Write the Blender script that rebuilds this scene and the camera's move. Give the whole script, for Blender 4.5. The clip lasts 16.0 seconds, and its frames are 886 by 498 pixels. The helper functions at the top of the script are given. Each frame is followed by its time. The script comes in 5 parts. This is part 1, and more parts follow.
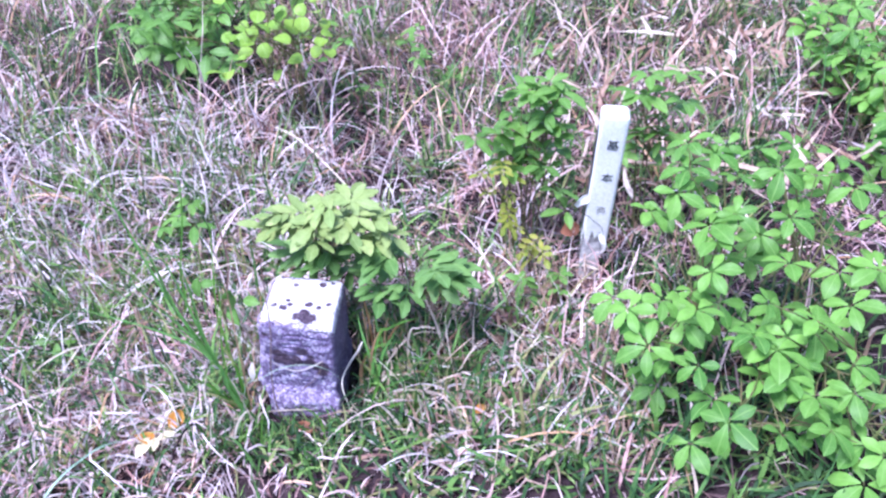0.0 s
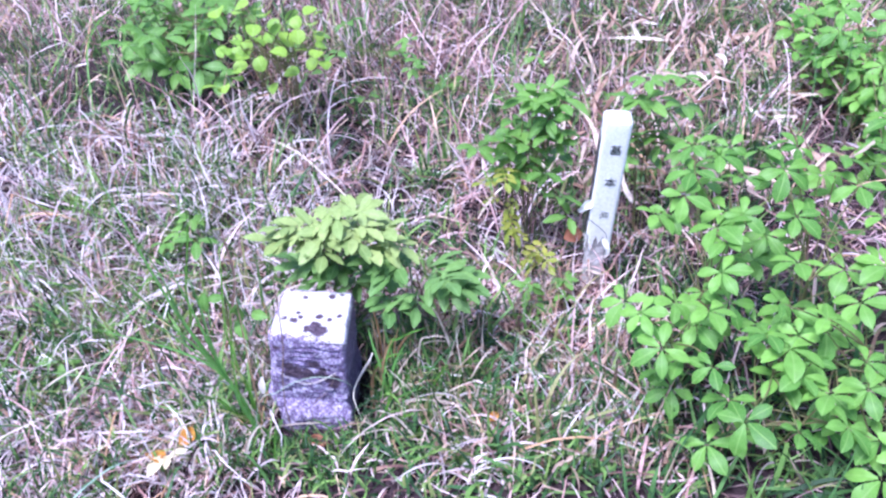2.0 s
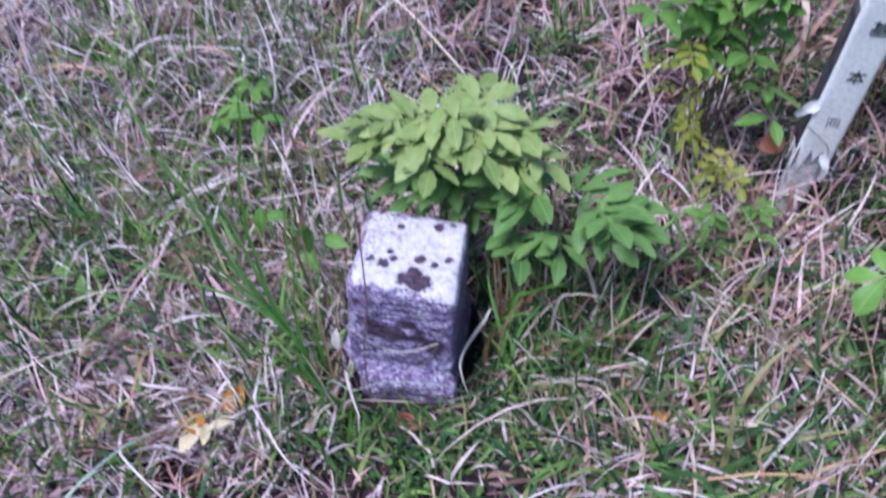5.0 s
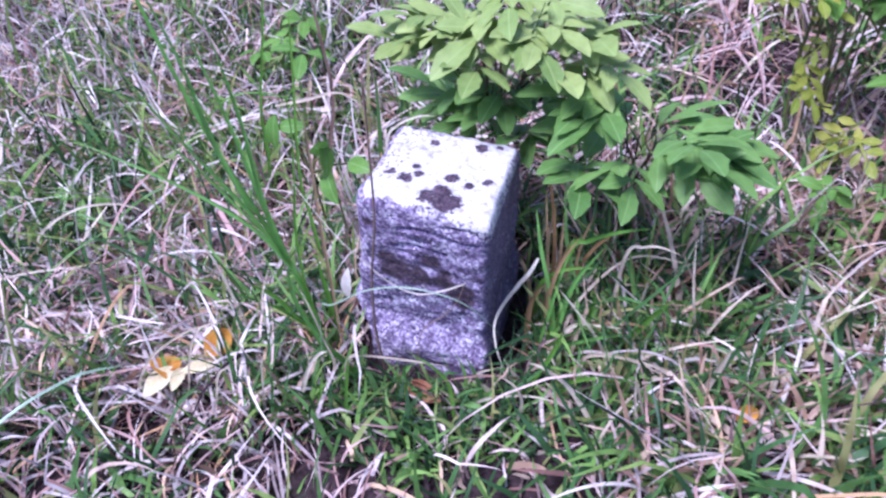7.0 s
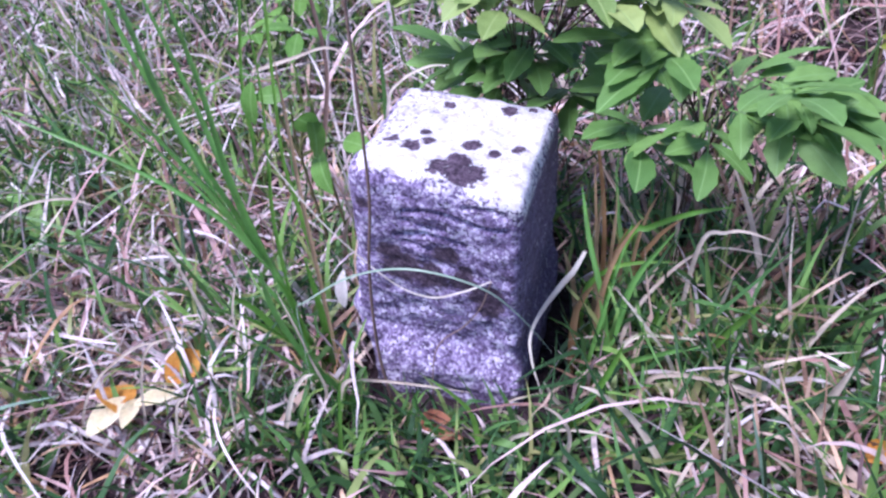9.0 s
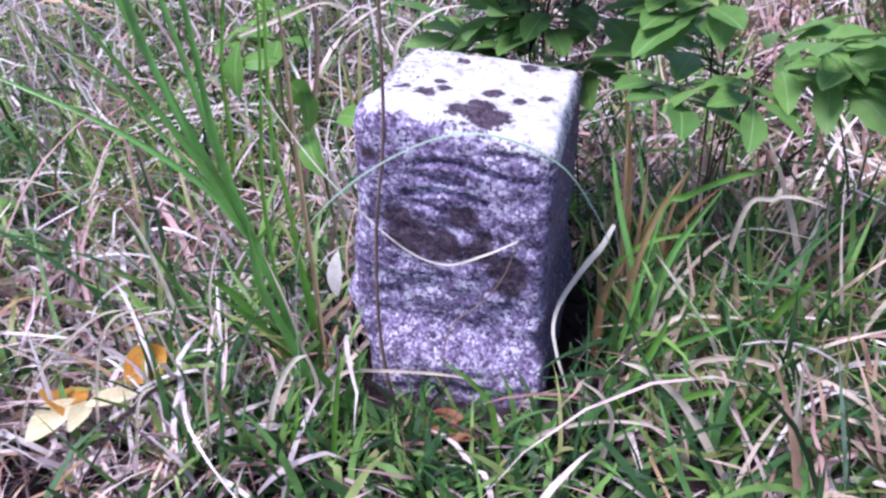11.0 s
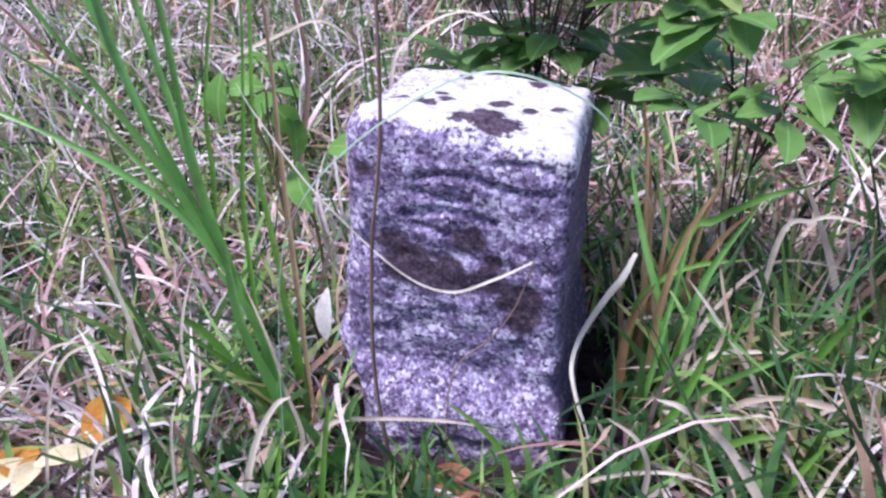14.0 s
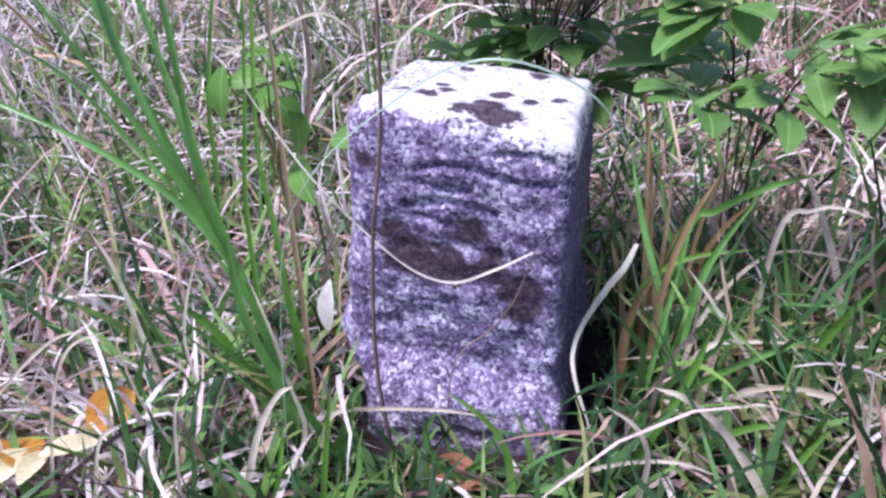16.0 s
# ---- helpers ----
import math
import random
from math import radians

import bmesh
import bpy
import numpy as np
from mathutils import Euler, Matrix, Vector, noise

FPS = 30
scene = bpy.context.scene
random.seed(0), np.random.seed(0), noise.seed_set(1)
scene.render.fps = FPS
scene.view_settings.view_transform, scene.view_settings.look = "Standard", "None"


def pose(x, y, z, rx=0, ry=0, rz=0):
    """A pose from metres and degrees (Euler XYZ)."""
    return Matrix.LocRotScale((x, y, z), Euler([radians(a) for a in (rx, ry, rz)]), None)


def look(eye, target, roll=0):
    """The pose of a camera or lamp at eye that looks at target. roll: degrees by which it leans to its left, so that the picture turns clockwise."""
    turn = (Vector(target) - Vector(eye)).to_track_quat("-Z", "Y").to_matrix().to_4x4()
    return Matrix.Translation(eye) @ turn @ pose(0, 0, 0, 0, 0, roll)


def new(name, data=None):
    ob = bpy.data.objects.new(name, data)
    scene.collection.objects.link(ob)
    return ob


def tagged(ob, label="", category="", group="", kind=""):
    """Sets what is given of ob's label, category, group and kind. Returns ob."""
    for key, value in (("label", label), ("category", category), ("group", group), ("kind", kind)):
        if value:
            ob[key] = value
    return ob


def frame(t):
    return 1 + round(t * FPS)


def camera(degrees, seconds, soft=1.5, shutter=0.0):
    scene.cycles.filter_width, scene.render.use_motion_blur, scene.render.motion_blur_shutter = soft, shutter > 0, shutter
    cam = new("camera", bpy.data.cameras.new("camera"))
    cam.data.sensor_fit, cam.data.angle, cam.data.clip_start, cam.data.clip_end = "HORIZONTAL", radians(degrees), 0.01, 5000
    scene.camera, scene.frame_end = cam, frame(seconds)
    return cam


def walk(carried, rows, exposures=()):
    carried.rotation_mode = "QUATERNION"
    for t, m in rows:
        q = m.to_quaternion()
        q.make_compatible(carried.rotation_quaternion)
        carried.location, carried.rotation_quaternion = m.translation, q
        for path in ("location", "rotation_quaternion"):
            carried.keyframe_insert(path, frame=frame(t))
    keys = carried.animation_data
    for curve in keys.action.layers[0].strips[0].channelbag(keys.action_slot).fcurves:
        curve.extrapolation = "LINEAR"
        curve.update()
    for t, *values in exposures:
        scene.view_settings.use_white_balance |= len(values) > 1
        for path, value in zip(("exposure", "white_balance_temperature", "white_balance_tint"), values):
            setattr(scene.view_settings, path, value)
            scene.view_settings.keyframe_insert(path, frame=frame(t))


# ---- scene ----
cam = camera(57.5, 16.0, soft=2.5, shutter=0.6)
PATH = [
    (0, (0.141, -0.085, 1.339), (-0.023, 1.492, 0.12), -4.2),
    (0.5, (0.137, -0.086, 1.34), (-0.02, 1.504, 0.137), -3.9),
    (1, (0.13, -0.088, 1.337), (-0.008, 1.514, 0.148), -4.1),
    (1.5, (0.096, -0.1, 1.335), (-0.042, 1.5, 0.143), -4.6),
    (2, (0.084, -0.089, 1.338), (-0.036, 1.506, 0.137), -4.7),
    (2.5, (0.077, -0.048, 1.322), (-0.035, 1.522, 0.088), -4.3),
    (3, (0.076, 0.064, 1.29), (-0.111, 1.611, 0.037), -3.4),
    (3.5, (0.097, 0.221, 1.242), (-0.229, 1.721, -0.04), -3.1),
    (4, (0.077, 0.302, 1.202), (-0.361, 1.679, -0.181), -3.2),
    (4.5, (0.008, 0.371, 1.159), (-0.37, 1.704, -0.282), -4.9),
    (5, (-0.065, 0.413, 1.094), (-0.38, 1.731, -0.378), -6.7),
    (5.2, (-0.066, 0.427, 1.056), (-0.354, 1.708, -0.452), -5.1),
    (7.3, (-0.026, 0.486, 0.767), (-0.611, 1.875, -0.548), -8.1),
    (7.5, (-0.031, 0.505, 0.752), (-0.634, 1.894, -0.555), -8.6),
    (8, (-0.048, 0.547, 0.709), (-0.649, 1.921, -0.614), -8.4),
    (8.5, (-0.071, 0.584, 0.666), (-0.665, 1.931, -0.688), -8.5),
    (8.7, (-0.073, 0.593, 0.645), (-0.692, 1.96, -0.678), -9.5),
    (10.8, (-0.139, 0.579, 0.491), (-0.673, 2.161, -0.611), -5.9),
    (11, (-0.144, 0.583, 0.479), (-0.664, 2.172, -0.618), -5.7),
    (11.5, (-0.152, 0.6, 0.459), (-0.649, 2.212, -0.615), -5.2),
    (12, (-0.161, 0.612, 0.444), (-0.664, 2.251, -0.586), -5.4),
    (12.5, (-0.163, 0.613, 0.428), (-0.654, 2.28, -0.561), -5.1),
    (13, (-0.166, 0.615, 0.42), (-0.667, 2.294, -0.545), -5.2),
    (13.5, (-0.167, 0.616, 0.411), (-0.68, 2.315, -0.511), -5.5),
    (14, (-0.169, 0.616, 0.401), (-0.68, 2.325, -0.503), -5.4),
    (14.5, (-0.17, 0.614, 0.401), (-0.672, 2.333, -0.49), -5.2),
    (15, (-0.168, 0.614, 0.401), (-0.659, 2.333, -0.497), -5.2),
    (15.5, (-0.167, 0.614, 0.4), (-0.663, 2.33, -0.498), -5.3),
    (16, (-0.166, 0.613, 0.399), (-0.687, 2.314, -0.514), -5.7),
]
LIGHT = [(0.0, 0.86, 5400, 24), (2.5, 0.86, 5400, 24), (3.5, 0.57, 5450, 22), (5.0, -0.03, 5550, 21), (7.3, 0.43, 5450, 26), (8.7, 0.40, 5550, 26), (11.0, 0.36, 5850, 20), (16.0, 0.37, 5950, 19)]
walk(cam, [(t, look(eye, target, roll)) for t, eye, target, roll in PATH], LIGHT)

# ---- world and light ----
world = bpy.data.worlds.new("sky")
scene.world = world
world.use_nodes = True
wn = world.node_tree
sky = wn.nodes.new("ShaderNodeTexSky")
sky.sky_type = "NISHITA"
sky.sun_disc = False
sky.sun_elevation, sky.sun_rotation = radians(67), radians(223)
wn.links.new(sky.outputs[0], wn.nodes["Background"].inputs[0])
wn.nodes["Background"].inputs[1].default_value = 0.13
sun = new("sun", bpy.data.lights.new("sun", "SUN"))
sun.data.energy, sun.data.angle, sun.data.color = 4.4, radians(24), (1.0, 0.98, 0.96)
sun.matrix_world = look((-1.22, -0.31, 4.2), (0, 1.0, 0))


# ---- materials ----
def mat(name, rough=0.8, spec=0.3):
    m = bpy.data.materials.new(name)
    m.use_nodes = True
    b = m.node_tree.nodes["Principled BSDF"]
    b.inputs["Roughness"].default_value = rough
    b.inputs["Specular IOR Level"].default_value = spec
    return m, m.node_tree.nodes, m.node_tree.links, b


def ramp(nodes, stops, smooth="LINEAR"):
    r = nodes.new("ShaderNodeValToRGB")
    r.color_ramp.interpolation = smooth
    while len(r.color_ramp.elements) < len(stops):
        r.color_ramp.elements.new(0.5)
    for e, (p, c) in zip(r.color_ramp.elements, stops):
        e.position, e.color = p, (*c, 1)
    return r


def texture(nodes, links, scale, detail=4.0, coords="Object", kind="ShaderNodeTexNoise"):
    tc = nodes.new("ShaderNodeTexCoord")
    n = nodes.new(kind)
    n.inputs["Scale"].default_value = scale
    if kind == "ShaderNodeTexNoise":
        n.inputs["Detail"].default_value = detail
    links.new(tc.outputs[coords], n.inputs["Vector"])
    return n


def mix(nodes, links, fac, a, b, blend="MIX"):
    m = nodes.new("ShaderNodeMix")
    m.data_type, m.blend_type = "RGBA", blend
    for sock, v in ((m.inputs[0], fac), (m.inputs[6], a), (m.inputs[7], b)):
        if isinstance(v, (int, float)):
            sock.default_value = v
        elif isinstance(v, tuple):
            sock.default_value = (*v, 1)
        else:
            links.new(v, sock)
    return m.outputs[2]


def bump(nodes, links, b, height, strength, distance):
    n = nodes.new("ShaderNodeBump")
    n.inputs["Strength"].default_value, n.inputs["Distance"].default_value = strength, distance
    links.new(height, n.inputs["Height"])
    links.new(n.outputs[0], b.inputs["Normal"])


def through_light(m, nodes, links, b, colour, amount):
    """Thin leaves let some light through."""
    t = nodes.new("ShaderNodeBsdfTranslucent")
    links.new(colour, t.inputs["Color"])
    mx = nodes.new("ShaderNodeMixShader")
    mx.inputs[0].default_value = amount
    links.new(b.outputs[0], mx.inputs[1])
    links.new(t.outputs[0], mx.inputs[2])
    links.new(mx.outputs[0], nodes["Material Output"].inputs["Surface"])


def blade_material(name, stops, rough, spec, glow, island=True):
    """Grass and straw: each blade has its own tone, with streaks and blotches."""
    m, n, l, b = mat(name, rough, spec)
    src = n.new("ShaderNodeNewGeometry" if island else "ShaderNodeObjectInfo")
    r = ramp(n, stops)
    l.new(src.outputs["Random Per Island" if island else "Random"], r.inputs[0])
    t = texture(n, l, 35, 5)
    dirt = ramp(n, [(0.35, (0.62, 0.58, 0.57)), (0.55, (1, 1, 1))])
    l.new(t.outputs[0], dirt.inputs[0])
    c = mix(n, l, 0.8, r.outputs[0], dirt.outputs[0], "MULTIPLY")
    l.new(c, b.inputs["Base Color"])
    bump(n, l, b, texture(n, l, 400, 2).outputs[0], 0.3, 0.001)
    through_light(m, n, l, b, c, glow)
    return m


def leaf_material(name, low, high, vein, rough=0.45, glow=0.35):
    """Leaves: tone per leaf, paler midrib and veins along the UV, soft blotches."""
    m, n, l, b = mat(name, rough, 0.4)
    info = n.new("ShaderNodeObjectInfo")
    geo = n.new("ShaderNodeNewGeometry")
    add = n.new("ShaderNodeMath")
    add.operation = "ADD"
    l.new(info.outputs["Random"], add.inputs[0])
    l.new(geo.outputs["Random Per Island"], add.inputs[1])
    half = n.new("ShaderNodeMath")
    half.operation = "MULTIPLY"
    half.inputs[1].default_value = 0.5
    l.new(add.outputs[0], half.inputs[0])
    tone = mix(n, l, half.outputs[0], low, high)
    t = texture(n, l, 60, 4)
    r = ramp(n, [(0.3, (0.72, 0.75, 0.6)), (0.65, (1.05, 1.05, 1.0))])
    l.new(t.outputs[0], r.inputs[0])
    tone = mix(n, l, 0.8, tone, r.outputs[0], "MULTIPLY")
    uv = n.new("ShaderNodeUVMap")
    w = n.new("ShaderNodeTexWave")
    w.inputs["Scale"].default_value, w.inputs["Distortion"].default_value = 2.2, 0.6
    w.bands_direction = "Y"
    sk = n.new("ShaderNodeSeparateXYZ")
    l.new(uv.outputs[0], sk.inputs[0])
    ab = n.new("ShaderNodeMath")
    ab.operation = "ABSOLUTE"
    l.new(sk.outputs[0], ab.inputs[0])
    cb = n.new("ShaderNodeCombineXYZ")
    sub = n.new("ShaderNodeMath")
    sub.operation = "SUBTRACT"
    l.new(sk.outputs[1], sub.inputs[0])
    l.new(ab.outputs[0], sub.inputs[1])
    l.new(sub.outputs[0], cb.inputs[1])
    l.new(cb.outputs[0], w.inputs["Vector"])
    vr = ramp(n, [(0.86, (0, 0, 0)), (0.98, (0.5, 0.5, 0.5))])
    l.new(w.outputs[1], vr.inputs[0])
    rib = ramp(n, [(0.03, (0.8, 0.8, 0.8)), (0.09, (0, 0, 0))])
    l.new(ab.outputs[0], rib.inputs[0])
    line = mix(n, l, 1.0, vr.outputs[0], rib.outputs[0], "LIGHTEN")
    c = mix(n, l, line, tone, vein)
    l.new(c, b.inputs["Base Color"])
    bump(n, l, b, line, 0.4, 0.001)
    through_light(m, n, l, b, c, glow)
    return m


def soil_material():
    m, n, l, b = mat("soil_and_litter", 0.95, 0.1)
    t1, t2 = texture(n, l, 3, 6), texture(n, l, 90, 8)
    r1 = ramp(n, [(0.3, (0.027, 0.019, 0.026)), (0.55, (0.058, 0.041, 0.052)), (0.75, (0.042, 0.044, 0.030))])
    r2 = ramp(n, [(0.3, (0.35, 0.32, 0.3)), (0.7, (1.3, 1.2, 1.15))])
    l.new(t1.outputs[0], r1.inputs[0])
    l.new(t2.outputs[0], r2.inputs[0])
    l.new(mix(n, l, 1.0, r1.outputs[0], r2.outputs[0], "MULTIPLY"), b.inputs["Base Color"])
    bump(n, l, b, t2.outputs[0], 0.8, 0.01)
    return m


def stone_material():
    """Weathered stone: lilac grey with pale lichen crust and dark patches."""
    m, n, l, b = mat("lichen_stone", 0.92, 0.2)
    grain, crust, rough = texture(n, l, 420, 4), texture(n, l, 300, 8), texture(n, l, 110, 7)
    base = ramp(n, [(0.37, (0.06, 0.04, 0.085)), (0.44, (0.15, 0.108, 0.205)), (0.50, (0.27, 0.205, 0.365)), (0.54, (0.42, 0.345, 0.53)), (0.59, (0.70, 0.64, 0.82))])
    wide = texture(n, l, 48, 5)
    flakes = texture(n, l, 400, kind="ShaderNodeTexVoronoi")
    flake_tone = ramp(n, [(0.0, (0.22, 0.22, 0.22)), (1.0, (0.78, 0.78, 0.78))])
    l.new(flakes.outputs["Color"], flake_tone.inputs[0])
    chips = texture(n, l, 210, kind="ShaderNodeTexVoronoi")
    chip_tone = ramp(n, [(0.0, (0.22, 0.22, 0.22)), (1.0, (0.78, 0.78, 0.78))])
    # ragged outlines for the flakes
    where = n.new("ShaderNodeTexCoord")
    warp = mix(n, l, 0.004, where.outputs["Object"], crust.outputs["Color"], "ADD")
    l.new(warp, chips.inputs["Vector"])
    l.new(warp, flakes.inputs["Vector"])
    l.new(chips.outputs["Color"], chip_tone.inputs[0])
    both = mix(n, l, 0.45, flake_tone.outputs[0], chip_tone.outputs[0])
    fine = mix(n, l, 0.74, crust.outputs[0], both)
    two = mix(n, l, 0.28, fine, wide.outputs[0])
    # shade of the smooth east face put into its colour, with fewer pale flakes
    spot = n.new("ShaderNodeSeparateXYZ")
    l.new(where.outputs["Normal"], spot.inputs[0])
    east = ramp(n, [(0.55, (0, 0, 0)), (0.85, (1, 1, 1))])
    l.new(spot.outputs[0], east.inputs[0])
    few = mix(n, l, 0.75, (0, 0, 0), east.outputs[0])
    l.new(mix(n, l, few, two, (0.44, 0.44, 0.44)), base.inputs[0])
    bright = ramp(n, [(0.585, (0, 0, 0)), (0.605, (0.9, 0.9, 0.9))])
    patchy = mix(n, l, 0.5, flake_tone.outputs[0], wide.outputs[0])
    l.new(mix(n, l, 0.15, patchy, crust.outputs[0]), bright.inputs[0])
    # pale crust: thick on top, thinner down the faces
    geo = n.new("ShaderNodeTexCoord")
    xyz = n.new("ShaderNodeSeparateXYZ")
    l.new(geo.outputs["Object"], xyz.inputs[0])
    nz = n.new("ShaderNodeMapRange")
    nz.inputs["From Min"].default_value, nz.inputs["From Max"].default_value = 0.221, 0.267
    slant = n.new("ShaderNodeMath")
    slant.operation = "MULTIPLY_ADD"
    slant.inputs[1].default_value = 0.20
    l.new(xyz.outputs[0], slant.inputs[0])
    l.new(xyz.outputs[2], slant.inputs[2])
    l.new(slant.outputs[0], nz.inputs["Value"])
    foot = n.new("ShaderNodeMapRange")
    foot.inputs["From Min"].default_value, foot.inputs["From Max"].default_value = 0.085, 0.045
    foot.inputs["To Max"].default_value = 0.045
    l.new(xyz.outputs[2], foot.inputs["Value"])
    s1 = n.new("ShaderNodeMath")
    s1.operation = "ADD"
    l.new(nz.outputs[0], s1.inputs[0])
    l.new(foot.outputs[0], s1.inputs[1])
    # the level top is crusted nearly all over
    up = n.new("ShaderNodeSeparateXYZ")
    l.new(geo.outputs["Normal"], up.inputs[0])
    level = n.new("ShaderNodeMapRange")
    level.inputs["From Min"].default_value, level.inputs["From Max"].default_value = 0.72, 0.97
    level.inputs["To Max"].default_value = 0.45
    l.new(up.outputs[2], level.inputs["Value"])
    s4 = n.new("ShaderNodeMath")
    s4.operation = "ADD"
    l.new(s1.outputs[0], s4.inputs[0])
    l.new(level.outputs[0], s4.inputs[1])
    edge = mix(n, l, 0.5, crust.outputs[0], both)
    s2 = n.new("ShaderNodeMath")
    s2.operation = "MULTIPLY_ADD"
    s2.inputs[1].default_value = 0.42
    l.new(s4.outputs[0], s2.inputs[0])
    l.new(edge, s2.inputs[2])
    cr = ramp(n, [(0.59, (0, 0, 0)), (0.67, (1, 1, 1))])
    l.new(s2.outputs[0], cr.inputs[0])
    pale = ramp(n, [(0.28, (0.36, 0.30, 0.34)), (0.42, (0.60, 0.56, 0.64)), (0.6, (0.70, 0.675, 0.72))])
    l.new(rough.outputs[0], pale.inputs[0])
    # flakes fade out on the east face with its painted shade
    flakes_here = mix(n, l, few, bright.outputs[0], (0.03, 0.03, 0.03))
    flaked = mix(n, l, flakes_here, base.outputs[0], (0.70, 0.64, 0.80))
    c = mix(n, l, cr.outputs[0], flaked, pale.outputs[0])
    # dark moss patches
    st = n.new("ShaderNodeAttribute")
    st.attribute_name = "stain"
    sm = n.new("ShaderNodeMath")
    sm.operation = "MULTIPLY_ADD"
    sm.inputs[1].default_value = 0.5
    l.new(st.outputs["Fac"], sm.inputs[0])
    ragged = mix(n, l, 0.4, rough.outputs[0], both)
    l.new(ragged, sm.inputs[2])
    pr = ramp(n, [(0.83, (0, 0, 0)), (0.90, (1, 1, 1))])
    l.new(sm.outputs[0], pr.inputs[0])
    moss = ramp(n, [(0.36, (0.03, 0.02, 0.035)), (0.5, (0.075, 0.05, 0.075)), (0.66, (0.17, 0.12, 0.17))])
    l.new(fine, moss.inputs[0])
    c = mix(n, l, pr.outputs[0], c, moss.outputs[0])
    gr = ramp(n, [(0.3, (0.82, 0.81, 0.83)), (0.6, (1.06, 1.06, 1.06))])
    l.new(grain.outputs[0], gr.inputs[0])
    c = mix(n, l, 0.9, c, gr.outputs[0], "MULTIPLY")
    # small dark pits between the flakes, few of them in the thick crust
    pits = texture(n, l, 330, 2)
    pit = ramp(n, [(0.60, (0, 0, 0)), (0.64, (1, 1, 1))])
    l.new(pits.outputs[0], pit.inputs[0])
    thin = ramp(n, [(0.0, (1, 1, 1)), (1.0, (0.3, 0.3, 0.3))])
    l.new(cr.outputs[0], thin.inputs[0])
    deep = mix(n, l, 1.0, pit.outputs[0], thin.outputs[0], "MULTIPLY")
    c = mix(n, l, deep, c, (0.06, 0.045, 0.07))
    l.new(c, b.inputs["Base Color"])
    hsum = mix(n, l, 0.4, crust.outputs[0], grain.outputs[0])
    bump(n, l, b, hsum, 0.6, 0.003)
    return m


def plain_material(name, a, c, scale, rough=0.6, spec=0.3, glow=0.0, strength=0.3):
    m, n, l, b = mat(name, rough, spec)
    t, f = texture(n, l, scale, 6), texture(n, l, scale * 8, 3)
    r = ramp(n, [(0.35, a), (0.65, c)])
    l.new(t.outputs[0], r.inputs[0])
    g = ramp(n, [(0.3, (0.8, 0.8, 0.8)), (0.7, (1.05, 1.05, 1.05))])
    l.new(f.outputs[0], g.inputs[0])
    col = mix(n, l, 0.8, r.outputs[0], g.outputs[0], "MULTIPLY")
    l.new(col, b.inputs["Base Color"])
    bump(n, l, b, f.outputs[0], strength, 0.002)
    if glow:
        through_light(m, n, l, b, col, glow)
    return m


SOIL = soil_material()
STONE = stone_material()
STRAW = blade_material("dry_straw", [(0.0, (0.20, 0.095, 0.085)), (0.2, (0.43, 0.24, 0.23)), (0.45, (0.67, 0.44, 0.46)), (0.72, (0.88, 0.70, 0.72)), (0.82, (0.84, 0.72, 0.80)), (0.92, (0.76, 0.52, 0.38)), (1.0, (0.54, 0.31, 0.17))], 0.6, 0.35, 0.12)
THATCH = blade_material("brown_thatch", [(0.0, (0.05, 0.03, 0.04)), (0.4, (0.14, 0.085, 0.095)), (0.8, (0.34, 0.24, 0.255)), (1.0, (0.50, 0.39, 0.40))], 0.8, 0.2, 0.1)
DRYLEAF = blade_material("dry_grass_leaf", [(0.0, (0.20, 0.11, 0.08)), (0.35, (0.44, 0.28, 0.21)), (0.7, (0.66, 0.49, 0.41)), (1.0, (0.80, 0.69, 0.60))], 0.65, 0.3, 0.2)
BLEACHED = blade_material("bleached_grass", [(0.0, (0.58, 0.46, 0.49)), (0.6, (0.80, 0.70, 0.75)), (1.0, (0.88, 0.80, 0.80))], 0.5, 0.4, 0.2)
GREEN = blade_material("green_grass", [(0.0, (0.026, 0.065, 0.03)), (0.3, (0.055, 0.145, 0.05)), (0.6, (0.125, 0.27, 0.075)), (0.85, (0.25, 0.44, 0.11)), (1.0, (0.36, 0.34, 0.15))], 0.5, 0.4, 0.24)
BLUEGREEN = blade_material("reed_grass", [(0.0, (0.08, 0.24, 0.06)), (0.6, (0.18, 0.42, 0.10)), (1.0, (0.30, 0.54, 0.18))], 0.3, 0.7, 0.3)
FRESH = blade_material("fresh_grass", [(0.0, (0.13, 0.26, 0.06)), (1.0, (0.38, 0.52, 0.16))], 0.5, 0.4, 0.3)
ONEGREEN = blade_material("green_blade", [(0.0, (0.11, 0.29, 0.04)), (1.0, (0.22, 0.46, 0.08))], 0.45, 0.45, 0.35, False)
PALESTRAW = blade_material("bleached_straw", [(0.0, (0.60, 0.48, 0.40)), (1.0, (0.82, 0.72, 0.62))], 0.5, 0.4, 0.2, False)
WHITESTRAW = blade_material("white_straw", [(0.0, (0.80, 0.70, 0.62)), (1.0, (0.90, 0.83, 0.76))], 0.5, 0.4, 0.25, False)
GLAUCOUS = blade_material("glaucous_blade", [(0.0, (0.28, 0.44, 0.33)), (1.0, (0.46, 0.60, 0.48))], 0.35, 0.6, 0.25, False)
ORANGESTRAW = blade_material("orange_straw", [(0.0, (0.38, 0.22, 0.11)), (1.0, (0.58, 0.42, 0.27))], 0.6, 0.3, 0.2, False)
BROWNSTRAW = blade_material("brown_stem", [(0.0, (0.22, 0.14, 0.12)), (1.0, (0.3, 0.21, 0.18))], 0.6, 0.3, 0.05, False)
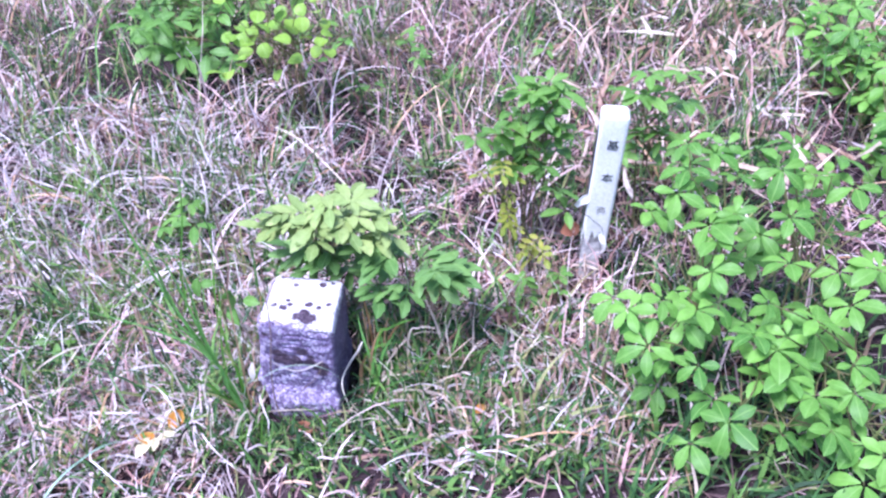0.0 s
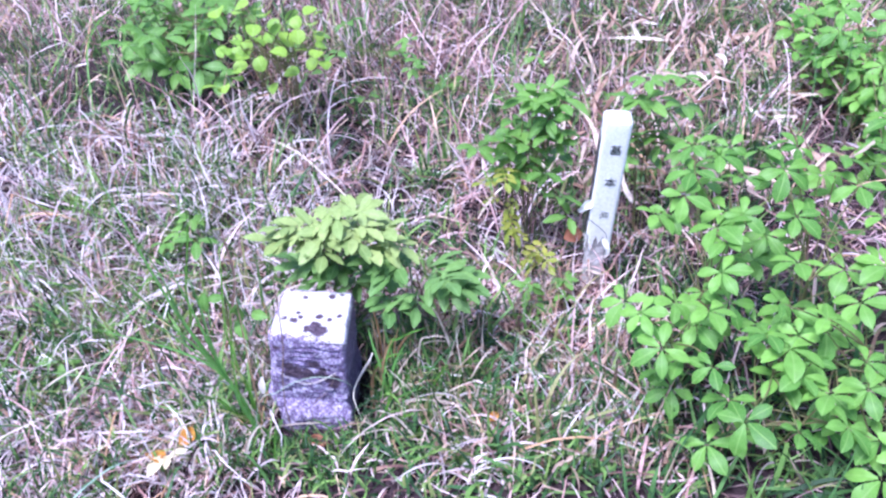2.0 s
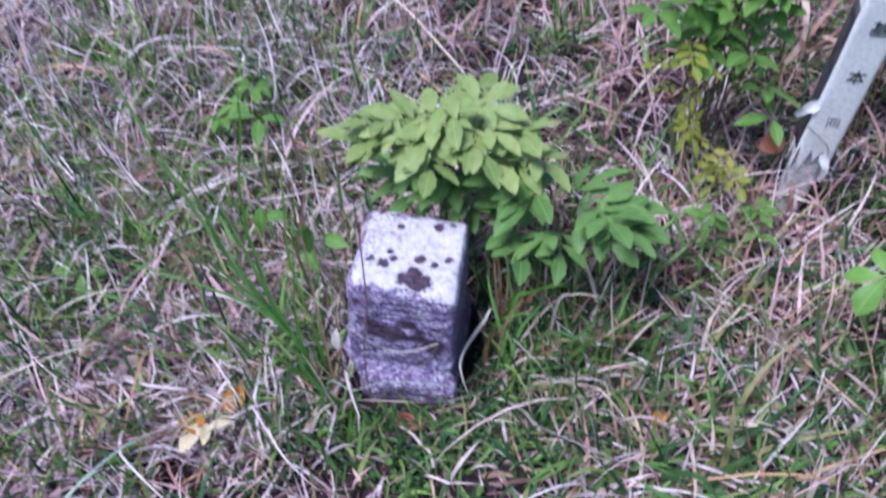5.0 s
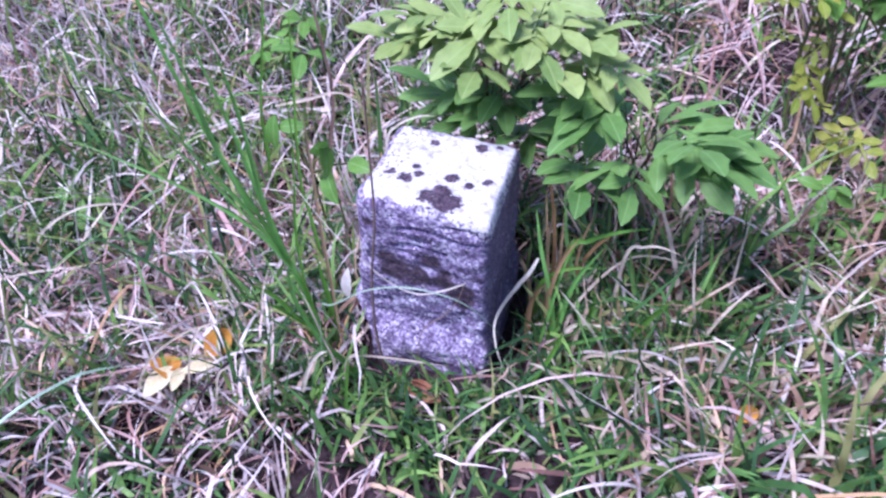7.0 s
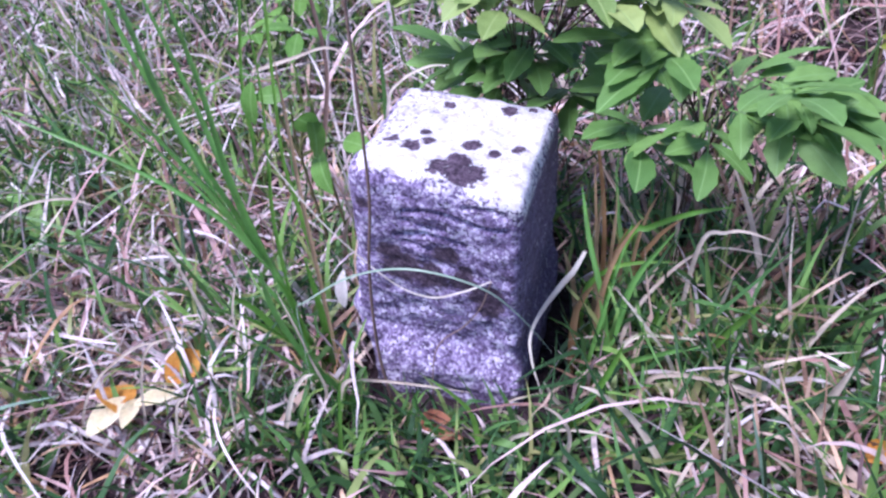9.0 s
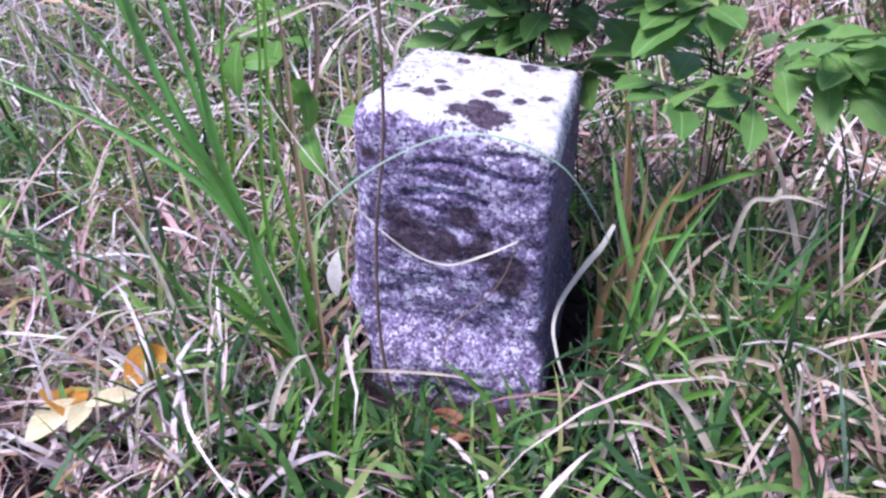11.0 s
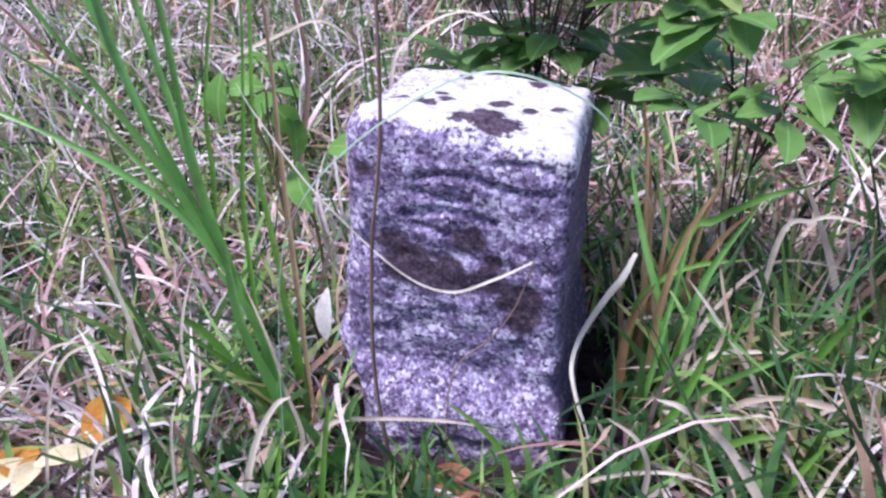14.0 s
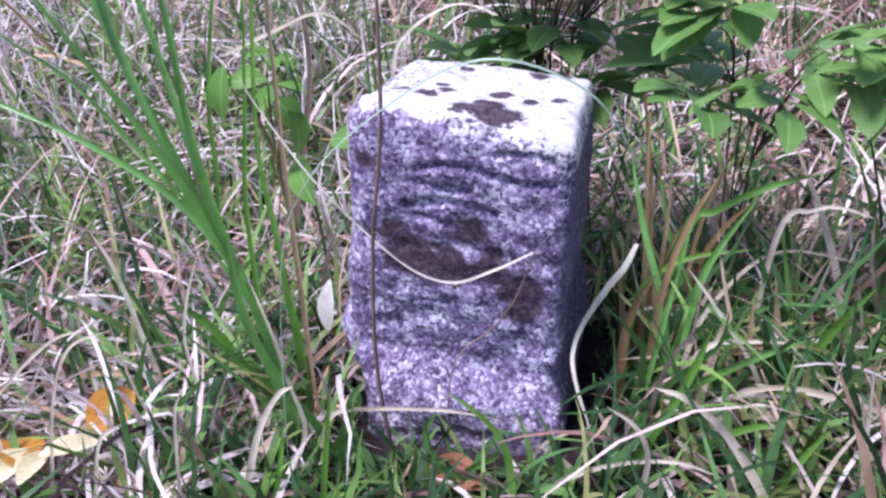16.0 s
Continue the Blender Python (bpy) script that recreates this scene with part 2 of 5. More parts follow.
AKEBIA = leaf_material("bright_leaf", (0.06, 0.20, 0.035), (0.30, 0.58, 0.11), (0.26, 0.46, 0.12))
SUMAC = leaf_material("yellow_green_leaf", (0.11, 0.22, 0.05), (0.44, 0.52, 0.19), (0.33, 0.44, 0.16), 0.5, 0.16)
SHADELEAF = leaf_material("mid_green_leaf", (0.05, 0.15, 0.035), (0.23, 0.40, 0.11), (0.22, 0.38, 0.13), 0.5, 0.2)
ROUNDLEAF = leaf_material("lime_leaf", (0.15, 0.34, 0.04), (0.40, 0.60, 0.09), (0.36, 0.56, 0.14))
HERB = leaf_material("herb_leaf", (0.09, 0.24, 0.045), (0.22, 0.42, 0.085), (0.27, 0.47, 0.15))
YELLOWHERB = leaf_material("yellowed_leaf", (0.20, 0.34, 0.05), (0.50, 0.45, 0.08), (0.5, 0.5, 0.15))
STEM = plain_material("green_stem", (0.12, 0.16, 0.05), (0.18, 0.13, 0.07), 40, 0.6)
DARKSTEM = plain_material("dark_stem", (0.05, 0.035, 0.03), (0.09, 0.06, 0.04), 40, 0.7)
ORANGELEAF = plain_material("orange_dead_leaf", (0.62, 0.24, 0.04), (0.75, 0.38, 0.08), 45, 0.55, 0.3, 0.25)
CREAMLEAF = plain_material("cream_dead_leaf", (0.84, 0.68, 0.40), (0.90, 0.82, 0.62), 40, 0.6, 0.3, 0.2)
BROWNLEAF = plain_material("red_brown_dead_leaf", (0.26, 0.09, 0.05), (0.4, 0.17, 0.1), 45, 0.6, 0.3, 0.15)
GREYLEAF = plain_material("grey_white_leaf", (0.62, 0.56, 0.55), (0.78, 0.73, 0.70), 45, 0.7, 0.3, 0.15)
PLASTIC = plain_material("white_plastic", (0.90, 0.90, 0.90), (0.94, 0.94, 0.93), 20, 0.4, 0.5, 0.0, 0.08)
BARE = plain_material("weathered_core", (0.34, 0.31, 0.32), (0.84, 0.81, 0.82), 45, 0.85, 0.2)
DARKSIDE = plain_material("dark_side", (0.03, 0.028, 0.035), (0.10, 0.09, 0.10), 30, 0.7)
INK = plain_material("black_ink", (0.015, 0.015, 0.02), (0.03, 0.03, 0.035), 60, 0.5)


# ---- geometry helpers ----
def mesh(name, verts, faces, material, smooth=True, uvs=None):
    me = bpy.data.meshes.new(name)
    me.from_pydata([tuple(v) for v in verts], [], [tuple(f) for f in faces])
    me.materials.append(material)
    if smooth:
        me.polygons.foreach_set("use_smooth", [True] * len(me.polygons))
    if uvs is not None:
        layer = me.uv_layers.new(name="UVMap")
        loops = np.zeros(len(me.loops), dtype=np.int32)
        me.loops.foreach_get("vertex_index", loops)
        layer.data.foreach_set("uv", np.asarray(uvs, dtype=np.float32)[loops].ravel())
    me.update()
    return me


def part(name, me, parent, m=None, label=""):
    ob = new(name, me)
    ob.parent = parent
    if m is not None:
        ob.matrix_basis = m
    return tagged(ob, label)


def ground_z(x, y):
    """Height of the bare soil."""
    def step(a):
        a = np.clip(a, 0, 1)
        return a * a * (3 - 2 * a)
    bank = 0.17 * step((-x - 0.05) / 0.8) * step((y - 1.25) / 0.8)
    return GROUND - SLOPE * (np.clip(y, 1.1, 1.9) - 1.1) + bank + 0.012 * np.sin(2.1 * x + 0.7) * np.sin(1.7 * y + 0.3) + 0.006 * np.sin(5.3 * x + 1.1 * y)


def ribbons(root, heading, pitch, curl, twist, length, width, seg=5):
    """Many tapered blades as arrays of vertices and quads: each starts at its root, sets off at its pitch above the ground and bends over by curl."""
    n = len(root)
    s = np.linspace(0, 1, seg + 1)
    p = np.zeros((n, seg + 1, 3))
    p[:, 0] = root
    kink_at = np.random.randint(1, seg + 3, n)
    kink_up, kink_round = np.random.normal(-0.2, 0.65, n), np.random.normal(0, 0.7, n)
    for i in range(seg):
        bent = (i >= kink_at) * 1.0
        a = pitch - curl * (s[i] + 0.5 / seg) + bent * kink_up
        h = heading + twist * s[i] + bent * kink_round
        d = np.stack([np.cos(h) * np.cos(a), np.sin(h) * np.cos(a), np.sin(a)], 1)
        p[:, i + 1] = p[:, i] + d * (length / seg)[:, None]
    side_h = heading + math.pi / 2
    roll = np.random.uniform(-0.9, 0.9, n)
    side = np.stack([np.cos(side_h) * np.cos(roll), np.sin(side_h) * np.cos(roll), np.sin(roll)], 1)
    taper = np.minimum(1.0, 0.55 + 2.2 * s) * (1 - s ** 2.4) + 0.04
    w = width[:, None] * taper[None, :] * 0.5
    a, b = p - side[:, None] * w[..., None], p + side[:, None] * w[..., None]
    v = np.stack([a, b], 2).reshape(-1, 3)
    base = np.arange(n)[:, None] * (2 * (seg + 1))
    k = np.arange(seg)[None, :] * 2
    f = np.stack([base + k, base + k + 1, base + k + 3, base + k + 2], 2).reshape(-1, 4)
    return v, f


def big_mesh(name, v, f, material):
    me = bpy.data.meshes.new(name)
    me.vertices.add(len(v))
    me.vertices.foreach_set("co", v.astype(np.float32).ravel())
    me.loops.add(f.size)
    me.loops.foreach_set("vertex_index", f.astype(np.int32).ravel())
    me.polygons.add(len(f))
    me.polygons.foreach_set("loop_start", np.arange(0, f.size, 4, dtype=np.int32))
    me.polygons.foreach_set("use_smooth", np.ones(len(f), dtype=bool))
    me.materials.append(material)
    me.update(calc_edges=True)
    me.validate()
    return me


def spline(points, steps):
    """Smooth curve (Catmull-Rom) through a few points."""
    p = [Vector(q) for q in points]
    p = [p[0] * 2 - p[1]] + p + [p[-1] * 2 - p[-2]]
    out = []
    for i in range(1, len(p) - 2):
        for k in range(steps):
            t = k / steps
            out.append(0.5 * (2 * p[i] + (p[i + 1] - p[i - 1]) * t + (2 * p[i - 1] - 5 * p[i] + 4 * p[i + 1] - p[i + 2]) * t * t
                              + (3 * p[i] - p[i - 1] - 3 * p[i + 1] + p[i + 2]) * t ** 3))
    return out + [p[-2]]


def blade_mesh(name, points, width, material, normal=(0, -1, 0.5), steps=6, fold=0.25, blunt=0.15, twist=0.0):
    """One blade along a smooth curve, V-folded along its midrib, tapering to the tip."""
    c = spline(points, steps)
    n = len(c)
    v, f = [], []
    for i, q in enumerate(c):
        s = i / (n - 1)
        d = (c[min(i + 1, n - 1)] - c[max(i - 1, 0)]).normalized()
        nv = Vector(normal).normalized()
        side = d.cross(nv)
        side = (side if side.length > 0.1 else d.cross(Vector((1, 0, 0.3)))).normalized()
        side.rotate(Matrix.Rotation(twist * s, 3, d))
        up = side.cross(d)
        w = width / 2 * (min(1, 0.6 + 2 * s) * (1 - s ** 3) * (1 - blunt) + blunt * 0.4) * (1 + 0.12 * math.sin(9 * s + 31 * points[0][0]))
        v += [q - side * w, q - up * w * fold * 2, q + side * w]
        if i:
            k = 3 * i
            f += [(k - 3, k - 2, k + 1, k), (k - 2, k - 1, k + 2, k + 1)]
    return mesh(name, v, f, material)


def tube_mesh(name, points, r0, r1, material, sides=6, steps=4):
    """A round stem along a smooth curve."""
    c = spline(points, steps)
    v, f = [], []
    for i, q in enumerate(c):
        d = (c[min(i + 1, len(c) - 1)] - c[max(i - 1, 0)]).normalized()
        a = d.cross(Vector((0.3, 1, 0.2))).normalized()
        b = d.cross(a)
        r = r0 + (r1 - r0) * i / (len(c) - 1)
        for k in range(sides):
            w = 2 * math.pi * k / sides
            v.append(q + (a * math.cos(w) + b * math.sin(w)) * r)
        if i:
            for k in range(sides):
                k2 = (k + 1) % sides
                f.append(((i - 1) * sides + k, (i - 1) * sides + k2, i * sides + k2, i * sides + k))
    f.append(tuple(range((len(c) - 1) * sides, len(c) * sides)))
    return mesh(name, v, f, material)


def leaflet(v, f, uv, at, heading, length, width, droop, rise=0.1, seg=6, shape=1.0, teeth=0.0, cup=0.22, power=0.85):
    """Adds one leaflet (midrib fold, drooping tip) to lists; heading in radians in the leaf's plane."""
    k0 = len(v)
    x, y, z = at
    a = rise
    for i in range(seg + 1):
        s = i / seg
        w = width / 2 * math.sin(math.pi * min(1, s ** shape * 0.96 + 0.03)) ** power
        if teeth and 0 < i < seg:
            w *= 1 + teeth * (1 if i % 2 else -1)
        cx, cy = math.cos(heading), math.sin(heading)
        for e in (-1, 0, 1):
            v.append((x - cy * w * e, y + cx * w * e, z + abs(e) * w * cup))
            uv.append((e * w / max(width, 1e-6) * 2, s * 2))
        if i:
            k = k0 + 3 * i
            f += [(k - 3, k - 2, k + 1, k), (k - 2, k - 1, k + 2, k + 1)]
        a = rise - droop * s
        x += cx * math.cos(a) * length / seg
        y += cy * math.cos(a) * length / seg
        z += math.sin(a) * length / seg


def palmate(name, material, count, size, rng, shape=1.25, spread=1.0, wide=0.42, teeth=0.0):
    """A hand-shaped leaf: leaflets fanned out round the stalk's end."""
    v, f, uv = [], [], []
    for i in range(count):
        h = (i - (count - 1) / 2) * 2 * math.pi * spread / count + rng.uniform(-0.15, 0.15)
        c = size * (1 - 0.28 * abs(i - (count - 1) / 2) / count * 2) * rng.uniform(0.88, 1.08)
        leaflet(v, f, uv, (0.006 * math.cos(h), 0.006 * math.sin(h), 0), h, c, c * wide * rng.uniform(0.9, 1.1), rng.uniform(0.5, 1.0), rng.uniform(0.05, 0.35), 8 if teeth else 6, shape, teeth)
    return mesh(name, v, f, material, True, uv)


def pinnate(name, material, pairs, length, size, rng, wide=0.4, teeth=0.0, droop=(0.1, 0.55)):
    """A feather-shaped leaf: leaflets in pairs along a stalk and one at the end."""
    v, f, uv = [], [], []
    for i in range(pairs):
        s = (i + 0.6) / (pairs + 0.3)
        for e in (-1, 1):
            h = e * rng.uniform(0.75, 1.05)
            leaflet(v, f, uv, (length * s, e * 0.002, 0.1 * length * s * (1 - s)), h, size * rng.uniform(0.85, 1.1), size * wide, rng.uniform(*droop), rng.uniform(0.0, 0.25), 8, 1.15, teeth)
    leaflet(v, f, uv, (length, 0, 0), rng.uniform(-0.2, 0.2), size * 1.2, size * 1.2 * wide, 0.45, 0.05, 8, 1.15, teeth)
    k = len(v)
    for s in (0, 1):
        v += [(length * s, -0.0012, -0.001), (length * s, 0.0012, -0.001)]
        uv += [(0.5, 0.3), (0.5, 0.3)]
    f.append((k, k + 1, k + 3, k + 2))
    return mesh(name, v, f, material, True, uv)


def simple_leaf(name, material, length, width, rng, shape=1.0, power=0.85):
    v, f, uv = [], [], []
    leaflet(v, f, uv, (0, 0, 0), 0, length, width, rng.uniform(0.4, 0.9), 0.15, 8, shape, 0.0, 0.22, power)
    return mesh(name, v, f, material, True, uv)


def thing(name, at, label, category, group=""):
    ob = new(name)
    ob.empty_display_size = 0.05
    ob.location = at
    return tagged(ob, label, category, group)


def plant(name, base, leaves, meshes, label, category, rng, stem_material=None, tilt=20, face=-95, scale=(0.85, 1.15), group="", radius=0.0022, nod=1.3, lean=0.0, centre=None):
    """A plant: stems from the base to its crowns, and a leaf object with its stalk at each given place."""
    gz = float(ground_z(base[0], base[1]))
    ob = thing(name, (base[0], base[1], gz), label, category, group)
    o = Vector((base[0], base[1], gz))
    sm = stem_material or STEM
    for i, q in enumerate(leaves):
        q = Vector(q)
        yaw = radians(face + rng.uniform(-70, 70)) if face is not None else rng.uniform(0, 6.28)
        if centre is not None:
            yaw = math.atan2(q.y - centre[1], q.x - centre[0]) + rng.uniform(-0.8, 0.8)
        turn = Euler((radians(rng.uniform(-tilt, tilt)), radians(rng.uniform(-tilt, tilt * nod)), yaw)).to_matrix().to_4x4()
        m = Matrix.Translation(q - o) @ Matrix.Rotation(radians(lean + rng.uniform(-8, 8)), 4, "X") @ turn
        s = rng.uniform(*scale)
        part("leaf", meshes[i % len(meshes)], ob, m @ Matrix.Diagonal((s, s, s, 1)))
        d = q - o
        side = Vector((rng.uniform(-0.02, 0.02), rng.uniform(-0.02, 0.02), 0))
        if i % 5 == 0:
            start = Vector((d.x * 0.12 + side.x, d.y * 0.12 + side.y, -0.005))
            mid = Vector((d.x * 0.45, d.y * 0.45, d.z * 0.72)) + side
            fork = mid
        else:
            start = fork
            mid = fork.lerp(d, 0.55) + Vector((0, 0, 0.012)) + side * 0.5
        part("stalk", tube_mesh("stalk", [start, mid, d - Vector((0, 0, 0.003))], radius, radius * 0.5, sm, 5, 3), ob)
    return ob


GROUND, SLOPE = -0.035, 0.10

# ---- ground ----
def build_ground():
    axis = np.concatenate([-np.geomspace(400, 3.1, 16), np.linspace(-3, 3, 121), np.geomspace(3.1, 400, 16)])
    n = len(axis)
    gx, gy = np.meshgrid(axis, axis + 1.5)
    gz = ground_z(gx, gy)
    for i in range(n):
        for j in range(n):
            if abs(gx[i, j]) < 3.2 and abs(gy[i, j] - 1.5) < 3.2:
                gz[i, j] += 0.012 * noise.noise((gx[i, j] * 7, gy[i, j] * 7, 0)) + 0.006 * noise.noise((gx[i, j] * 23, gy[i, j] * 23, 4))
    v = np.stack([gx, gy, gz], 2).reshape(-1, 3)
    k = np.arange((n - 1) * n).reshape(n - 1, n)[:, :-1].ravel()
    f = np.stack([k, k + 1, k + n + 1, k + n], 1)
    tagged(new("ground", big_mesh("ground", v, f, SOIL)), "dark soil and dry litter under matted grass", "ground", kind="structure")


build_ground()


# ---- matted grass ----
def clear(x, y):
    """True where no blade may root: inside the stone, and round the stake."""
    return ((x > -0.395) & (x < -0.225) & (y > 1.07) & (y < 1.28)) | ((np.abs(x - 0.37) < 0.045) & (np.abs(y - 1.63) < 0.05))


def field(name, count, area, length, width, pitch, curl, material, label, height=0.0, seg=5, keep=None, tuft=1, spread=0.014):
    """Grass over an area: blades stand singly, or tuft by tuft from a common root."""
    x = np.repeat(np.random.uniform(area[0], area[1], count // tuft), tuft)
    y = np.repeat(np.random.uniform(area[2], area[3], count // tuft), tuft)
    size = np.repeat(np.random.uniform(0.65, 1.15, count // tuft), tuft)
    if tuft > 1:
        x, y = x + np.random.normal(0, spread, len(x)), y + np.random.normal(0, spread, len(y))
    ok = ~clear(x, y)
    if material in (STRAW, THATCH, BLEACHED):
        # pale straw thinned out so dark soil stands in for shade by the shrub
        thinned = (x > -0.24) & (x < 0.04) & (y > 1.13) & (y < 1.5)
        # further zones with less straw
        thinned |= (x > -0.24) & (x < 0.6) & (y > 0.8) & (y < 1.40) & (np.random.random(len(x)) < 0.80)
        thinned |= (x > -1.55) & (x < -0.8) & (y > 2.35) & (y < 3.4)
        thinned |= (x > 0.45) & (x < 1.05) & (y > 0.8) & (y < 1.75)
        thinned |= (x > 0.25) & (x < 1.2) & (y > 0.6) & (y < 0.95)
        ok &= ~(thinned & (np.random.random(len(x)) < 0.75))
    # trodden strip before the stone: only short blades stand there
    strip = ((x > -0.5) & (x < -0.08) & (y > 0.5) & (y < 1.08)) | ((x > -0.8) & (x < 0.3) & (y > 0.3) & (y < 0.95))
    size = np.where(strip, size * min(1.0, 0.16 / length[1]), size)
    ok &= ~(strip & (np.random.random(len(x)) < (0.3 if material is GREEN else 0.6)))
    if material is DRYLEAF and length[1] > 0.12:
        ok &= ~strip
    if keep is not None:
        ok &= keep(x, y)
    x, y, size = x[ok], y[ok], size[ok]
    n = len(x)
    root = np.stack([x, y, ground_z(x, y) + np.random.uniform(-0.006, height, n)], 1)
    heading = np.random.uniform(0, 2 * math.pi, n)
    v, f = ribbons(root, heading, np.random.uniform(*pitch, n), np.random.uniform(*curl, n), np.random.uniform(-1.2, 1.2, n),
                   np.random.uniform(*length, n) * np.random.uniform(0.6, 1.0, n) * size, np.random.uniform(*width, n), seg)
    # blades lie on the ground, not under it, and stay out of the stone
    v[:, 2] = np.maximum(v[:, 2], ground_z(v[:, 0], v[:, 1]) + 0.002)
    per = 2 * (seg + 1)
    inside = ((v[:, 0] > -0.39) & (v[:, 0] < -0.22) & (v[:, 1] > 1.078) & (v[:, 1] < 1.275) & (v[:, 2] < 0.235)).reshape(-1, per).any(1)
    inside |= ((v[:, 0] > -0.42) & (v[:, 0] < -0.215) & (v[:, 1] > 0.94) & (v[:, 1] < 1.10) & (v[:, 2] > 0.05)).reshape(-1, per).any(1)
    good = np.repeat(~inside, seg)
    return tagged(new(name, big_mesh(name, v, f[good], material)), label, "grass", kind="stuff")


def clumps(scale, seed, low, side=0.0):
    """Blades grow in patches; side: fewer of them (minus: more) to the east of the stone."""
    def keep(x, y):
        g = np.array([noise.noise((a * scale, b * scale, seed)) for a, b in zip(x, y)])
        return g > low + side * np.clip((x + 0.3) * 2, -0.5, 1) + np.random.uniform(-0.25, 0.25, len(x))
    return keep


VIEW = (-2.8, 2.4, 0.35, 4.6)
NEAR = (-1.1, 0.9, 0.6, 1.7)
FRONT = (-1.1, 0.9, 0.45, 1.25)
BACK = (-2.8, 2.4, 2.1, 4.6)
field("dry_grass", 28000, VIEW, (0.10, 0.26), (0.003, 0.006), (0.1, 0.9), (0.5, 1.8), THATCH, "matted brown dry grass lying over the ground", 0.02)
field("dry_grass", 17000, VIEW, (0.12, 0.32), (0.003, 0.0065), (0.35, 1.4), (0.3, 1.9), STRAW, "tufts of pale dry grass", 0.0, 6, clumps(2.4, 5, -0.25, 0.2), 14, 0.016)
field("dry_grass", 8000, VIEW, (0.14, 0.38), (0.004, 0.008), (0.1, 1.3), (0.3, 2.0), STRAW, "long loose blades of pale dry grass", 0.03, 6, clumps(2.6, 15, -0.25, 0.15))
field("dry_leaves", 3000, VIEW, (0.06, 0.16), (0.006, 0.011), (0.0, 1.2), (-0.4, 1.6), DRYLEAF, "broad brown and pinkish dry grass leaves", 0.04, 6, clumps(3.4, 25, -0.1))
field("dry_grass", 4600, NEAR, (0.08, 0.26), (0.003, 0.006), (0.2, 1.3), (0.3, 2.4), STRAW, "dry grass blades tangled round the stone", 0.02, 8, clumps(3.0, 15, -0.25))
field("green_grass", 19200, VIEW, (0.10, 0.26), (0.004, 0.008), (0.7, 1.5), (0.1, 1.4), GREEN, "tufts of green grass among the dry grass", 0.0, 5, clumps(2.6, 2, -0.14), 12, 0.018)
field("green_grass", 3000, FRONT, (0.08, 0.19), (0.005, 0.011), (0.5, 1.5), (0.2, 1.4), GREEN, "tufts of short green grass round the stone", 0.0, 8, clumps(5.0, 7, -0.12, 0.0), 8, 0.018)
field("green_grass", 490, (-0.225, 0.08, 1.02, 1.42), (0.08, 0.24), (0.004, 0.009), (0.8, 1.5), (0.1, 1.2), GREEN, "dark green grass growing thick beside the stone", 0.0, 8, None, 7)
field("green_grass", 420, (-0.62, -0.40, 0.95, 1.35), (0.08, 0.22), (0.004, 0.009), (0.8, 1.5), (0.1, 1.2), GREEN, "dark green grass growing thick beside the stone", 0.0, 8, None, 7)
field("green_grass", 500, (-0.43, -0.16, 0.97, 1.075), (0.03, 0.09), (0.003, 0.007), (0.5, 1.5), (0.2, 1.6), GREEN, "short green grass at the foot of the stone", 0.0, 7)
field("dry_grass", 220, (-0.45, -0.14, 0.93, 1.075), (0.04, 0.11), (0.002, 0.005), (0.1, 1.0), (0.3, 2.0), THATCH, "short brown dry grass at the foot of the stone", 0.01, 7)
field("dry_grass", 1500, (-0.95, -0.42, 0.72, 1.25), (0.05, 0.14), (0.002, 0.005), (0.1, 1.3), (0.2, 2.2), STRAW, "pale dry grass round the fallen leaves", 0.02, 8)
field("dry_grass", 350, (-0.20, 0.15, 0.85, 1.15), (0.05, 0.15), (0.002, 0.006), (0.2, 1.4), (0.2, 2.0), STRAW, "pale dry grass beside the stone", 0.02, 8)
field("dry_grass", 1200, (-1.7, -0.1, 1.2, 2.25), (0.10, 0.28), (0.003, 0.0065), (0.2, 1.4), (0.2, 1.9), BLEACHED, "bleached whitish dry grass", 0.03, 6, None, 5, 0.02)
field("dry_grass", 400, (0.0, 0.9, 0.95, 2.6), (0.10, 0.25), (0.003, 0.006), (0.2, 1.4), (0.2, 1.9), BLEACHED, "bleached whitish dry grass", 0.03, 6, None, 5, 0.02)
field("dry_leaves", 520, (0.25, 1.7, 1.9, 3.3), (0.14, 0.30), (0.010, 0.019), (-0.1, 1.0), (-0.3, 0.6), DRYLEAF, "broad tan dry leaves lying on the grass", 0.20, 6)
field("dry_leaves", 190, (-0.22, 0.30, 0.86, 1.30), (0.04, 0.10), (0.007, 0.011), (0.0, 1.3), (-0.4, 1.4), DRYLEAF, "short broad dry grass leaves beside the stone", 0.03, 8)
field("dry_leaves", 130, (-0.85, -0.42, 0.85, 1.30), (0.04, 0.10), (0.006, 0.010), (0.0, 1.3), (-0.4, 1.4), DRYLEAF, "short broad dry grass leaves beside the stone", 0.03, 8)
field("green_grass", 1500, (-1.6, 1.0, 1.15, 2.3), (0.12, 0.30), (0.006, 0.011), (0.8, 1.5), (0.1, 1.2), GREEN, "broad green blades standing in the dry grass", 0.0, 7, clumps(3.2, 31, -0.15), 6, 0.025)
field("green_grass", 300, (-0.155, 0.42, 0.90, 1.50), (0.10, 0.24), (0.007, 0.012), (0.7, 1.5), (0.1, 1.3), GREEN, "broad green blades growing beside the stone", 0.0, 8, None, 5, 0.02)
field("dry_leaves", 520, (-0.17, 0.45, 0.92, 1.6), (0.10, 0.24), (0.004, 0.009), (0.7, 1.5), (0.0, 1.2), DRYLEAF, "upright tan dry grass leaves beside the stone", 0.0, 8, None, 4, 0.02)
